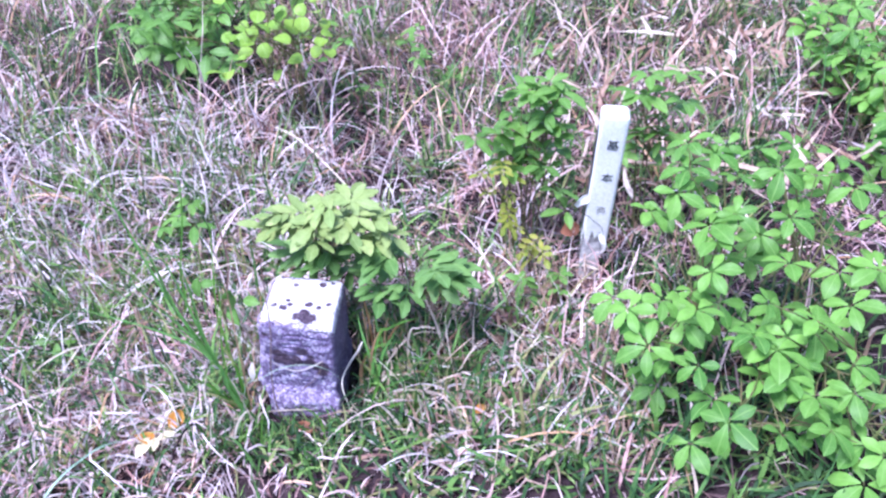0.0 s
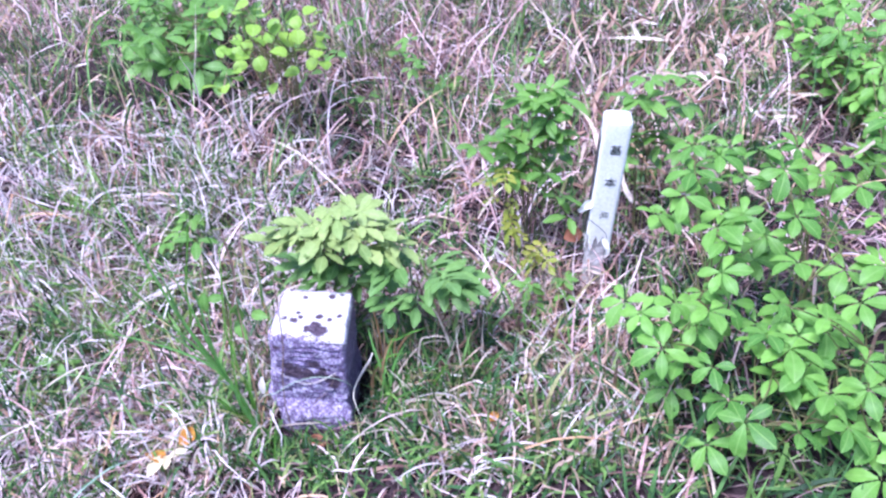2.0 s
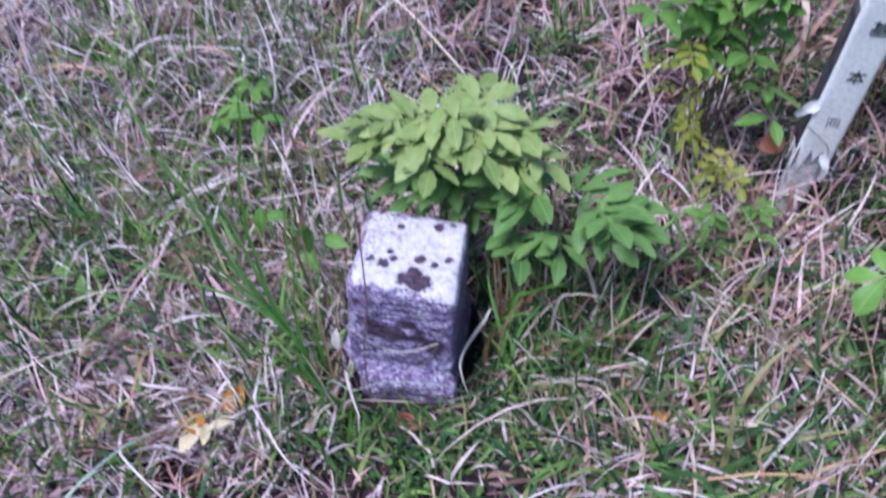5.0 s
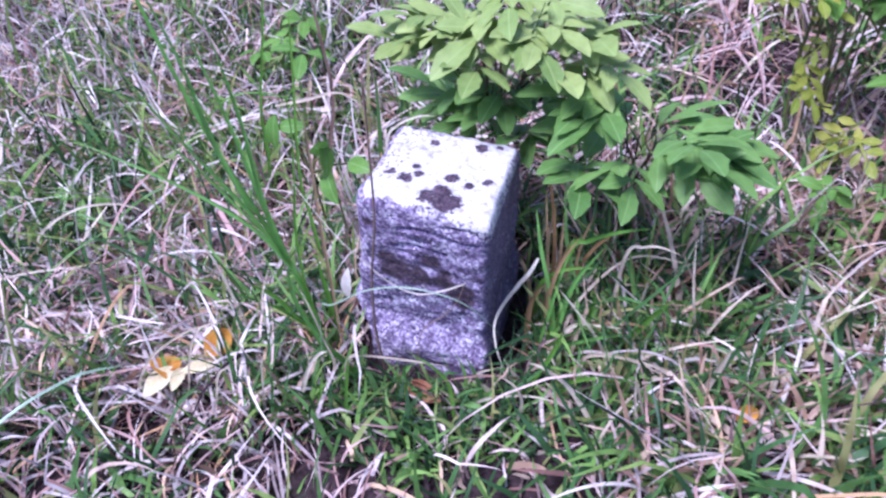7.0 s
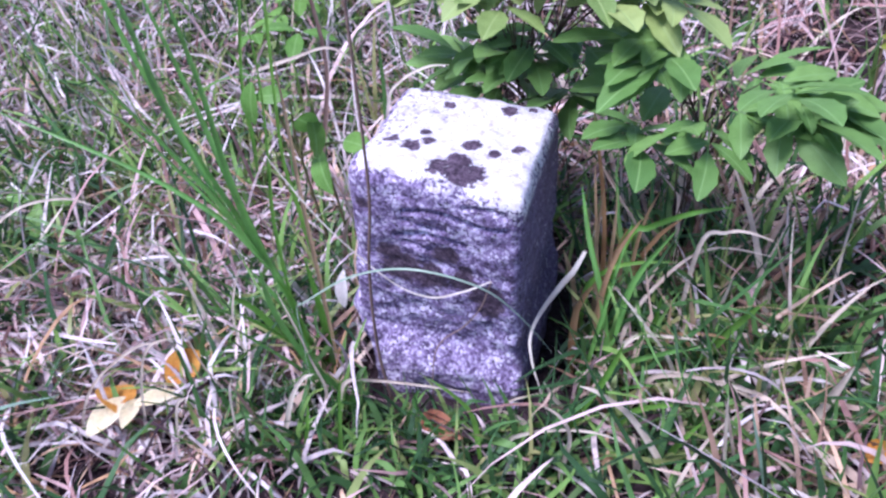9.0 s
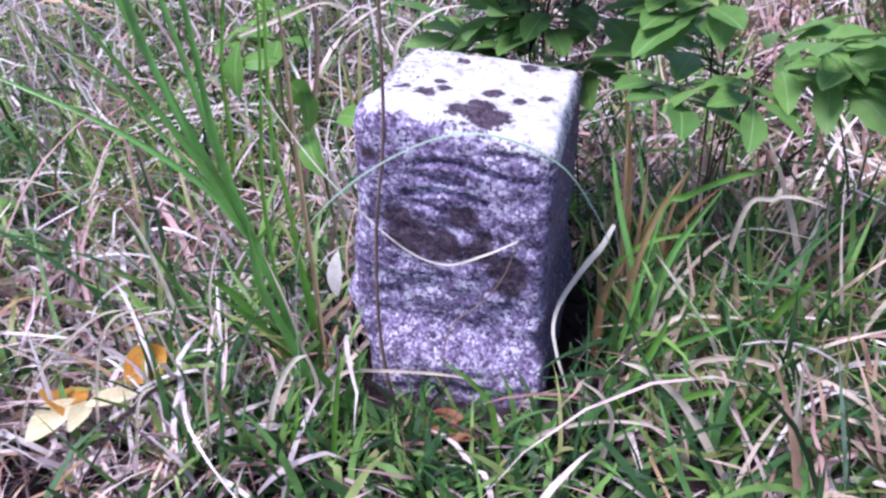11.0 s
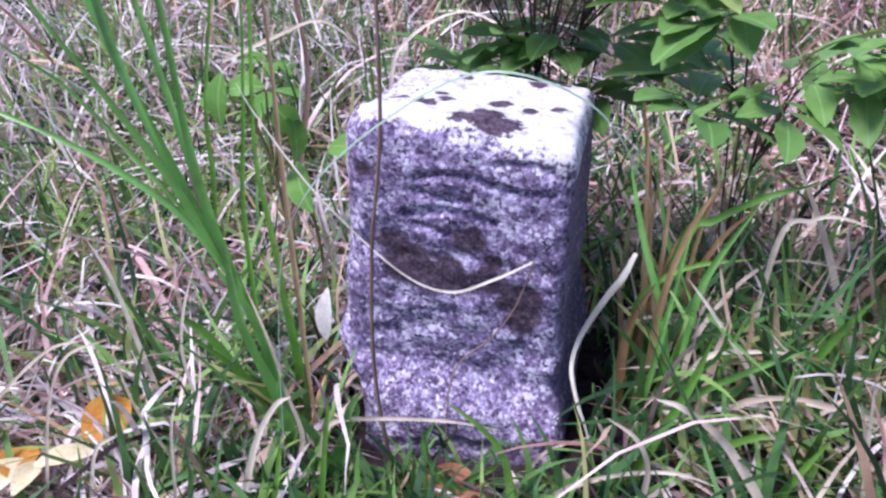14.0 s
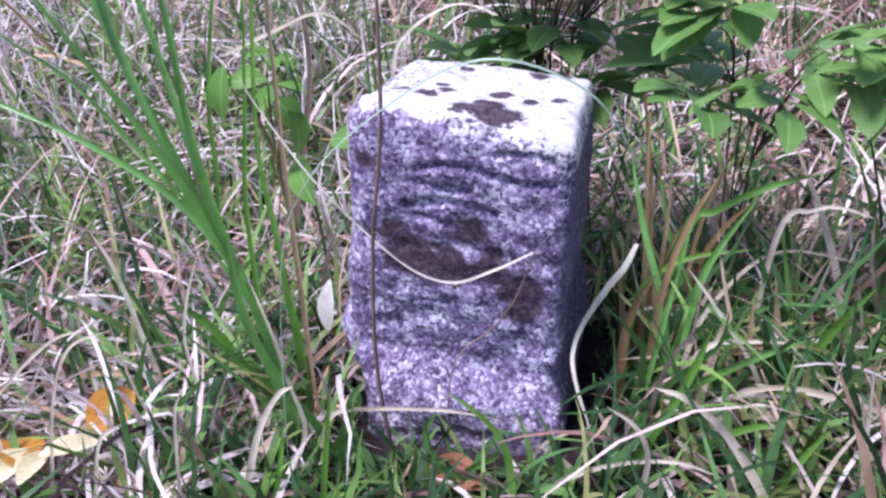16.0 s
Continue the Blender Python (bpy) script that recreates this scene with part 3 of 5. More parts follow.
field("dry_leaves", 700, (-1.6, 0.9, 1.2, 2.3), (0.10, 0.26), (0.005, 0.010), (0.6, 1.5), (0.0, 1.3), DRYLEAF, "upright brown dry grass leaves behind the stone", 0.0, 7, None, 4, 0.03)
field("dry_grass", 960, (-1.1, -0.42, 0.78, 1.2), (0.06, 0.16), (0.003, 0.006), (0.3, 1.4), (0.2, 2.2), BLEACHED, "bleached curled grass round the fallen leaves", 0.02, 8, None, 3, 0.02)
field("dry_grass", 1200, (-1.7, -0.45, 1.1, 2.0), (0.10, 0.26), (0.003, 0.006), (0.3, 1.5), (0.2, 1.8), BLEACHED, "bleached grass behind the stone", 0.02, 7, None, 4, 0.02)
field("dry_grass", 300, (-0.15, 0.35, 0.85, 1.3), (0.08, 0.18), (0.003, 0.006), (0.3, 1.4), (0.3, 2.2), BLEACHED, "bleached curled grass beside the stone", 0.02, 9, None, 2, 0.02)
field("green_grass", 540, (-1.1, -0.42, 1.0, 1.8), (0.12, 0.28), (0.004, 0.009), (0.7, 1.5), (0.1, 1.3), GREEN, "green blades standing among the straw", 0.0, 8, None, 6, 0.025)
field("dry_grass", 170, (-0.85, -0.42, 0.95, 1.3), (0.16, 0.27), (0.0035, 0.006), (0.8, 1.5), (1.6, 3.2), BLEACHED, "long bleached blades curling over the grass", 0.01, 12)
field("dry_grass", 300, (-0.17, 0.42, 0.95, 1.4), (0.16, 0.27), (0.0035, 0.006), (0.8, 1.5), (1.6, 3.2), BLEACHED, "long bleached blades curling over the grass", 0.01, 12)
field("tall_grass", 6000, BACK, (0.25, 0.6), (0.004, 0.009), (1.0, 1.55), (0.1, 0.9), GREEN, "taller green grass standing behind the clearing", 0.0, 6, clumps(2.2, 9, 0.0), 10, 0.03)
field("tall_grass", 6000, BACK, (0.25, 0.55), (0.004, 0.009), (0.8, 1.5), (0.2, 1.4), STRAW, "taller dry grass standing behind the clearing", 0.0, 6, clumps(2.0, 12, -0.05), 10, 0.03)


field("green_grass", 260, (-0.50, -0.18, 0.95, 1.068), (0.08, 0.17), (0.004, 0.008), (1.0, 1.5), (0.1, 0.9), GREEN, "upright green blades at the foot of the stone", 0.0, 8, None, 4, 0.012)
field("green_grass", 600, (-1.5, -0.45, 0.85, 1.9), (0.10, 0.24), (0.005, 0.009), (0.7, 1.5), (0.1, 1.3), GREEN, "green blades standing among the straw", 0.0, 7, clumps(4.0, 41, 0.0), 7, 0.025)
field("green_grass", 350, (0.2, 1.0, 0.7, 1.4), (0.10, 0.22), (0.005, 0.010), (0.7, 1.5), (0.1, 1.3), GREEN, "green blades standing under the leafy plants", 0.0, 7, None, 7, 0.025)


field("green_grass", 600, (-1.3, -0.43, 1.25, 2.1), (0.12, 0.26), (0.004, 0.008), (0.9, 1.5), (0.1, 1.0), GREEN, "green blades standing among the straw", 0.0, 7, None, 6, 0.03)
field("dry_leaves", 130, (-0.19, 0.45, 0.88, 1.3), (0.07, 0.14), (0.004, 0.008), (0.2, 1.2), (-0.2, 1.4), BLEACHED, "broad bleached grass leaves standing in the green grass", 0.02, 8)
field("dry_leaves", 110, (-0.95, -0.43, 0.82, 1.25), (0.09, 0.17), (0.005, 0.009), (0.2, 1.3), (-0.2, 1.4), BLEACHED, "broad bleached grass leaves lying over the straw", 0.02, 8)
field("dry_grass", 900, (-1.7, -0.43, 1.25, 2.4), (0.14, 0.32), (0.0035, 0.006), (0.3, 1.3), (0.2, 2.0), BLEACHED, "long bleached strands lying over the grass", 0.05, 8, None, 2, 0.02)
field("dry_grass", 260, (-1.0, 0.5, 0.75, 1.3), (0.14, 0.26), (0.003, 0.005), (0.3, 1.3), (0.6, 2.6), STRAW, "long loose curling strands of dry grass", 0.03, 11)
field("green_grass", 170, (-0.17, 0.50, 0.80, 1.28), (0.09, 0.19), (0.008, 0.013), (0.4, 1.4), (0.1, 1.2), GREEN, "broad fresh green blades beside the stone", 0.0, 8, None, 3, 0.02)
field("green_grass", 120, (-1.0, -0.43, 0.78, 1.2), (0.09, 0.18), (0.007, 0.011), (0.5, 1.4), (0.1, 1.2), GREEN, "broad fresh green blades round the fallen leaves", 0.0, 8, None, 3, 0.02)
field("tall_grass", 1500, (0.1, 1.9, 2.2, 4.0), (0.18, 0.40), (0.005, 0.010), (0.8, 1.5), (0.1, 1.1), GREEN, "taller green grass standing behind the stake", 0.0, 6, clumps(2.6, 55, -0.1), 8, 0.03)
field("green_grass", 650, (-1.3, -0.43, 1.25, 2.0), (0.12, 0.26), (0.004, 0.008), (0.8, 1.5), (0.1, 1.1), FRESH, "yellow-green blades standing among the straw", 0.0, 7, None, 5, 0.03)


def outside(x, y):
    """The meadow all round, beyond the stretch that is built blade by blade."""
    return (x < VIEW[0]) | (x > VIEW[1]) | (y < VIEW[2]) | (y > VIEW[3])


AROUND = (-9.0, 9.0, -7.0, 11.0)
field("meadow_grass", 110000, AROUND, (0.15, 0.40), (0.006, 0.011), (0.2, 1.2), (0.5, 2.0), STRAW, "pale dry grass covering the meadow all round", 0.0, 3, outside)
field("meadow_grass", 70000, AROUND, (0.15, 0.38), (0.006, 0.011), (0.7, 1.5), (0.2, 1.4), GREEN, "green grass covering the meadow all round", 0.0, 3, outside, 10, 0.04)


# ---- the boundary stone ----
def build_stone():
    """A weathered square pillar: rounded top edges, chamfered front left edge, shallow cut strokes and a rough foot."""
    around, up = 300, 230
    hw, hd, top = 0.080, 0.086, 0.228
    corners = ((1, -1, 0.010), (1, 1, 0.014), (-1, 1, 0.018), (-1, -1, 0.020))
    outline = []
    for sx, sy, r in corners:
        a0 = {(1, -1): -90, (1, 1): 0, (-1, 1): 90, (-1, -1): 180}[(sx, sy)]
        for k in range(9):
            a = radians(a0 + 90 * k / 8)
            outline.append(Vector((sx * (hw - r) + r * math.cos(a), sy * (hd - r) + r * math.sin(a), 0)))
    lengths = [0.0]
    for a, b in zip(outline, outline[1:] + outline[:1]):
        lengths.append(lengths[-1] + (b - a).length)
    ring = []
    for k in range(around):
        d = lengths[-1] * k / around
        i = max(j for j in range(len(outline)) if lengths[j] <= d)
        a, b = outline[i], outline[(i + 1) % len(outline)]
        ring.append(a.lerp(b, (d - lengths[i]) / max(1e-9, lengths[i + 1] - lengths[i])))
    strokes = ((-0.030, 0.070, 0.1945, 0.0045), (-0.030, 0.012, 0.1835, 0.004), (-0.038, 0.030, 0.172, 0.0045), (-0.032, -0.002, 0.162, 0.0034), (0.027, 0.066, 0.205, 0.003), (-0.03, 0.0, 0.092, 0.0016))
    v, f = [], []
    edge = 0.025
    for j in range(up + 1):
        s = j / up
        z = -0.13 + (top + 0.13) * min(1.0, s / 0.86)
        inset = 0.0
        if s > 0.8:
            w = (s - 0.8) / 0.2
            a = min(1, w / 0.45) * math.pi / 2
            z = top - edge + edge * math.sin(a)
            inset = edge * (1 - math.cos(a)) + max(0, w - 0.45) / 0.55 * (hw - edge)
        for q in ring:
            taper = 1 + 0.45 * max(0, 0.2 - max(z, 0.04))
            x, y = q.x * taper, q.y
            if inset:
                # the right-hand edge is crisper than the others
                ix = inset * 0.55 if x < 0 and s <= 0.89 else inset if s > 0.89 else edge * (1 - math.cos(a) ** 0.45)
                x -= math.copysign(min(abs(x), ix * abs(x) / hw), x)
                y -= math.copysign(min(abs(y), inset * abs(y) / hd), y)
            # rough foot, set forward and to one side
            foot = max(0, min(1, (0.050 + 0.008 * noise.noise((q.x * 30, q.y * 30, 7)) - z) / 0.045))
            foot = foot * foot * (3 - 2 * foot)
            if z < 0.08:
                x += foot * (0.014 - 0.004 * q.x / hw) - 0.014 * max(0, 1 - ((z - 0.046) / 0.022) ** 2) * max(0, -q.x / hw) ** 6 * max(0, -q.y / hd) ** 2
                y -= 0.011 * foot * (1 - q.y / hd)
            n1 = noise.noise((x * 24, y * 24, z * 24))
            n2 = noise.noise((x * 90, y * 90, z * 90))
            bulge = 1 + (0.028 * n1 + 0.010 * n2) * (1.6 if foot else 1)
            x, y = x * bulge, y * bulge
            rise = max(0.0, min(1.0, (z - 0.15) / 0.06))
            z2 = z + (0.004 * n1 + 0.0015 * n2 if s > 0.8 else 0) - 0.12 * (y - 0.04) * rise
            if q.y < -hd + 0.004:
                for x0, x1, zs, depth in strokes:
                    wob = zs + 0.0025 * math.sin(x * 70 + zs * 300) - 0.12 * abs(x - (x0 + x1) / 2) ** 1.3
                    if x0 < x < x1 and abs(z - wob) < 0.0030:
                        y += depth * 1.3 * (1 - abs(z - wob) / 0.0030)
                y += 0.0025 * noise.noise((x * 45, 3, z * 80))
            v.append((x, y, z2))
        if j:
            a, b = (j - 1) * around, j * around
            for k in range(around):
                k2 = (k + 1) % around
                f.append((a + k, a + k2, b + k2, b + k))
    f.append(tuple(range(up * around, (up + 1) * around)))
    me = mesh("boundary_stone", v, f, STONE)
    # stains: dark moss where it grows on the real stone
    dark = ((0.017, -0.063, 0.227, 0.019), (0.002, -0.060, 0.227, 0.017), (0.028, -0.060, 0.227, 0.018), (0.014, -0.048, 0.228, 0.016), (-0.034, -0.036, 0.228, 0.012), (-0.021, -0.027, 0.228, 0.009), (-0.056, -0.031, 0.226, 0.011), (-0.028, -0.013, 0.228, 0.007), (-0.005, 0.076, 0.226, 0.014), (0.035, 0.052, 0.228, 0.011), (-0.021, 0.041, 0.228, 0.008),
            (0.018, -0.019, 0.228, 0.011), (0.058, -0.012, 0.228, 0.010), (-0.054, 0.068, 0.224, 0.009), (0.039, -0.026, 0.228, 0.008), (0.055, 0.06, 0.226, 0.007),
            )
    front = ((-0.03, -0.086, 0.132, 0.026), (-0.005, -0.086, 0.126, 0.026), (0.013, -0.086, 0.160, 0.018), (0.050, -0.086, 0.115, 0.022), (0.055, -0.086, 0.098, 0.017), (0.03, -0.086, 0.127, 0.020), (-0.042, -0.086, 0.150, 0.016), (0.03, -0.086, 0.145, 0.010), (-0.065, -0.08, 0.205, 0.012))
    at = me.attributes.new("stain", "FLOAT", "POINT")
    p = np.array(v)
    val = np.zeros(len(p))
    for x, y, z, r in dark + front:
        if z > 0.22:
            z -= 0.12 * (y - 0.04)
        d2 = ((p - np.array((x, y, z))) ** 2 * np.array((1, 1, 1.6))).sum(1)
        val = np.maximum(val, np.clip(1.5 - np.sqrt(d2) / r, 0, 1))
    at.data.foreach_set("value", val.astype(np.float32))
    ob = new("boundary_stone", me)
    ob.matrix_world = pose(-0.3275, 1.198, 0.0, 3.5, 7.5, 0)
    tagged(ob, "short weathered square stone pillar crusted with white lichen, set in grass", "boundary stone")
    return ob


build_stone()


# ---- the marker stake ----
def box_mesh(name, w, d, z0, z1, material, r=0.006, ragged=0.0, rng=None, round_top=0.0, rings=14):
    """An upright post with rounded edges; ragged: its lower edge is torn."""
    ring = []
    for sx, sy, a0 in ((1, -1, -90), (1, 1, 0), (-1, 1, 90), (-1, -1, 180)):
        for k in range(5):
            a = radians(a0 + 22.5 * k)
            ring.append((sx * (w / 2 - r) + r * math.cos(a), sy * (d / 2 - r) + r * math.sin(a)))
        nx = {(1, -1): (0, 1), (1, 1): (-1, 0), (-1, 1): (0, -1), (-1, -1): (1, 0)}[(sx, sy)]
        ex, ey = ring[-1]
        span = (d if nx[1] else w) - 2 * r
        for k in range(1, 6):
            ring.append((ex + nx[0] * span * k / 6, ey + nx[1] * span * k / 6))
    n = len(ring)
    tear = [rng.uniform(-1, 1) * ragged if ragged else 0 for _ in ring]
    v, f = [], []
    for j in range(rings + 5):
        if j < rings:
            s, shrink = j / (rings - 1), 0.0
            z = z0 + (z1 - round_top - z0) * s
        else:
            a = (j - rings + 1) / 5 * math.pi / 2
            s, shrink = 1, round_top * (1 - math.cos(a))
            z = z1 - round_top + round_top * math.sin(a)
        for (x, y), t in zip(ring, tear):
            x2 = x - math.copysign(min(abs(x), shrink), x)
            y2 = y - math.copysign(min(abs(y), shrink * 0.4), y)
            nn = 0.0012 * noise.noise((x * 30, y * 30, z * 14))
            v.append((x2 + nn, y2 + nn, z + t * (1 - s) ** 6))
        if j:
            for k in range(n):
                k2 = (k + 1) % n
                f.append(((j - 1) * n + k, (j - 1) * n + k2, j * n + k2, j * n + k))
    f.append(tuple(range((rings + 4) * n, (rings + 5) * n)))
    if not ragged:
        f.append(tuple(reversed(range(n))))
    return mesh(name, v, f, material)


def text_mesh(name, body, size, material):
    c = bpy.data.curves.new(name, "FONT")
    c.body, c.size, c.extrude, c.align_x, c.align_y = body, size, 0.0004, "CENTER", "CENTER"
    tmp = bpy.data.objects.new(name, c)
    scene.collection.objects.link(tmp)
    me = bpy.data.meshes.new_from_object(tmp.evaluated_get(bpy.context.evaluated_depsgraph_get()))
    bpy.data.objects.remove(tmp)
    me.name = name
    me.materials.clear()
    me.materials.append(material)
    return me


def bars_mesh(name, bars, material, depth=0.0006):
    """Flat strokes: each bar is x, z, width, height."""
    v, f = [], []
    for x, z, w, h in bars:
        k = len(v)
        for dy in (0, -depth):
            v += [(x - w / 2, dy, z - h / 2), (x + w / 2, dy, z - h / 2), (x + w / 2, dy, z + h / 2), (x - w / 2, dy, z + h / 2)]
        f += [(k + 4, k + 5, k + 6, k + 7), (k, k + 1, k + 5, k + 4), (k + 1, k + 2, k + 6, k + 5), (k + 2, k + 3, k + 7, k + 6), (k + 3, k, k + 4, k + 7)]
    return mesh(name, v, f, material, False)


def build_stake():
    rng = random.Random(4)
    ob = thing("marker_stake", (0.352, 1.655, -0.12), "white plastic survey stake with black characters, its lower sleeve torn", "marker stake")
    ob.matrix_basis = pose(0.350, 1.652, -0.12, 4.5, 4.5, -4)
    part("post", box_mesh("post", 0.050, 0.040, -0.10, 0.26, BARE, 0.006), ob, None, "bare weathered core of the stake")
    sleeve = part("sleeve", box_mesh("sleeve", 0.066, 0.052, 0.17, 0.555, PLASTIC, 0.007, 0.045, rng, 0.012, 22), ob, None, "white plastic sleeve with a torn lower edge")
    # thin strip added over the left face to make it dark
    part("side_strip", box_mesh("side_strip", 0.003, 0.040, 0.20, 0.50, DARKSIDE, 0.001), ob, pose(-0.0335, 0.002, 0, 0, 0, 0), "dark strip down the left side of the stake")
    f = -0.0265
    for text, z in (("\u57fa", 0.473), ("\u672c", 0.377)):
        part("character", text_mesh("character", text, 0.030, INK), sleeve, pose(0.004, f, z, 90, 0, 0), "black printed character")
    part("character", bars_mesh("character", [(-0.009, 0.010, 0.004, 0.0015), (-0.009, 0.002, 0.004, 0.0015), (-0.008, -0.008, 0.0015, 0.008), (0.0, 0.011, 0.008, 0.0012), (0.0, 0.004, 0.008, 0.0012), (0.0, -0.003, 0.008, 0.0012),
         (-0.004, 0.002, 0.0012, 0.018), (0.004, 0.002, 0.0012, 0.018), (0.009, 0.001, 0.0014, 0.020)], DARKSIDE), sleeve, pose(0.003, f, 0.276, 0, 0, 0), "worn grey printed character")
    part("flake", blade_mesh("flake", [(-0.03, -0.024, 0.315), (-0.048, -0.028, 0.300), (-0.060, -0.020, 0.276)], 0.035, PLASTIC, (0, -1, 0.2), 5, 0.2, 0.6), ob, None, "torn flake of white plastic")
    part("flake", blade_mesh("flake", [(0.012, -0.027, 0.20), (0.026, -0.034, 0.17), (0.024, -0.030, 0.135)], 0.022, PLASTIC, (0, -1, 0.2), 5, 0.2, 0.5), ob, None, "hanging strip of white plastic")
    part("wire", tube_mesh("wire", [(-0.034, -0.028, 0.262), (-0.012, -0.034, 0.248), (0.012, -0.033, 0.225), (0.02, -0.03, 0.20)], 0.0009, 0.0007, INK, 5), ob, None, "thin dark wire")
    return ob


build_stake()

# ---- plants ----
rng = random.Random(11)
five = [palmate("leaf", AKEBIA, n, s, rng, 1.35, 0.86, w) for n, s, w in ((5, 0.074, 0.48), (5, 0.065, 0.5), (5, 0.080, 0.46), (4, 0.070, 0.5), (5, 0.058, 0.52))]
feather = [pinnate("leaf", SUMAC, p, l, s, rng, 0.42, 0.07) for p, l, s in ((1, 0.030, 0.056), (1, 0.026, 0.062), (2, 0.048, 0.050))]
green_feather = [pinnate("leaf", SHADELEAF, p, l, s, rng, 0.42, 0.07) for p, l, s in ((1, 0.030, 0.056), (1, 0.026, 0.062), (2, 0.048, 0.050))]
feather += [palmate("leaf", SUMAC, 5, 0.060, rng, 1.15, 0.8, 0.44, 0.06)]
rounds = [simple_leaf("leaf", ROUNDLEAF, s, s * w, rng, 1.0, 0.5) for s, w in ((0.048, 0.92), (0.058, 0.88), (0.040, 0.95))]
herbs = [palmate("leaf", HERB, n, s, rng, 1.1, 0.75, 0.45, 0.05) for n, s in ((5, 0.055), (3, 0.062), (5, 0.048))]
yellows = [pinnate("leaf", YELLOWHERB, 3, 0.05, 0.024, rng, 0.45, 0.0), pinnate("leaf", YELLOWHERB, 2, 0.035, 0.022, rng, 0.5, 0.0), simple_leaf("leaf", YELLOWHERB, 0.035, 0.013, rng)]
ovates = [simple_leaf("leaf", HERB, s, s * 0.5, rng, 0.95) for s in (0.045, 0.055)]


def cloud(seed, centre, radii, count):
    """Places for leaves, scattered through an upright ellipsoid."""
    r = random.Random(seed)
    return [tuple(c + q * r.uniform(-1, 1) * 0.8 for c, q in zip(centre, radii)) for _ in range(count)]


def bright_bush(base, tops, low, label, size=(0.72, 1.02), lean=7):
    """A leafy plant with its known top leaves and looser, shaded ones below them."""
    r = random.Random(int(base[0] * 1000))
    leaves = list(tops)
    for _ in range(low):
        q = r.choice(tops)
        z = float(ground_z(q[0], q[1]))
        leaves.append((q[0] + r.uniform(-0.07, 0.08), q[1] + r.uniform(-0.02, 0.09), z + (q[2] - z) * r.uniform(0.45, 0.9)))
    return plant("leafy_plant", base, leaves, five, label, "plant", r, group="bright leafy plants", tilt=27, lean=lean, scale=size)


L1 = "low plant with bright green hand-shaped leaves of five leaflets"
bright_bush((0.46, 1.08), [(0.37, 1.10, 0.27), (0.50, 1.10, 0.27), (0.40, 1.03, 0.24), (0.49, 1.00, 0.22), (0.44, 1.13, 0.27)], 9, L1)
bright_bush((0.63, 1.00), [(0.60, 1.05, 0.25), (0.65, 0.98, 0.21), (0.64, 1.03, 0.23), (0.53, 0.90, 0.18), (0.62, 0.88, 0.17), (0.71, 0.89, 0.17), (0.69, 0.94, 0.20)], 11, L1)
bright_bush((0.80, 1.03), [(0.79, 1.11, 0.27), (0.77, 1.00, 0.22), (0.76, 0.95, 0.20), (0.72, 1.08, 0.26), (0.64, 1.12, 0.27), (0.79, 0.85, 0.15), (0.88, 1.05, 0.25), (0.90, 0.94, 0.20)], 12, L1)
bright_bush((0.57, 1.32), [(0.54, 1.18, 0.30), (0.56, 1.24, 0.33), (0.55, 1.28, 0.34), (0.49, 1.34, 0.38), (0.53, 1.46, 0.43), (0.62, 1.38, 0.39), (0.60, 1.29, 0.36), (0.58, 1.43, 0.42), (0.52, 1.40, 0.40), (0.61, 1.46, 0.42)], 12, L1)
bright_bush((0.77, 1.32), [(0.69, 1.19, 0.31), (0.71, 1.29, 0.35), (0.71, 1.39, 0.40), (0.85, 1.35, 0.38), (0.88, 1.28, 0.35), (0.78, 1.38, 0.39), (0.86, 1.18, 0.30), (0.96, 1.24, 0.33), (0.67, 1.44, 0.42), (0.75, 1.45, 0.42), (0.83, 1.42, 0.41)], 13, L1)
bright_bush((1.32, 2.45), [(1.24, 2.72, 0.20), (1.34, 2.70, 0.22), (1.28, 2.55, 0.20), (1.25, 2.45, 0.16), (1.38, 2.84, 0.24), (1.45, 2.55, 0.24), (1.40, 2.30, 0.20), (1.30, 2.12, 0.10), (1.24, 2.02, 0.08), (1.36, 2.42, 0.20), (1.30, 2.65, 0.14), (1.42, 2.68, 0.14), (1.33, 2.30, 0.12)], 62, L1, (0.9, 1.25), 8)


def pale_shrub(base, centre, radii, count, seed, meshes, label):
    """A low mounded shrub: leaves spread over a flattened dome and a few inside it."""
    r = random.Random(seed)
    leaves = []
    for k in range(count):
        a, d = r.uniform(0, 6.283), math.sqrt(r.random())
        x, y = centre[0] + radii[0] * d * math.cos(a), centre[1] + radii[1] * d * math.sin(a)
        leaves.append((x, y, centre[2] + radii[2] * (1 - d * d) * (1 if k % 3 else 0.2) - 0.01 * r.random()))
    leaves.sort(key=lambda q: math.atan2(q[1] - centre[1], q[0] - centre[0]))
    return plant("leafy_shrub", base, leaves, meshes, label, "shrub", r, stem_material=DARKSTEM, radius=0.0010, tilt=27, nod=0.5, scale=(0.75, 1.15), lean=4, centre=(centre[0], centre[1] + 0.05))


pale_shrub((-0.29, 1.35), (-0.258, 1.36, 0.298), (0.108, 0.062, 0.075), 38, 3, feather, "leafy shrub with pale yellow-green toothed leaves behind the stone")
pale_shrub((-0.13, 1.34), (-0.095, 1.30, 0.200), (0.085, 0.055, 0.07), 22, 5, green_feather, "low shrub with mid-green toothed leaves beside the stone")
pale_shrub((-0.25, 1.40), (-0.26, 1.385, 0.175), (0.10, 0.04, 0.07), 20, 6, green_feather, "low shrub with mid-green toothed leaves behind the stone")


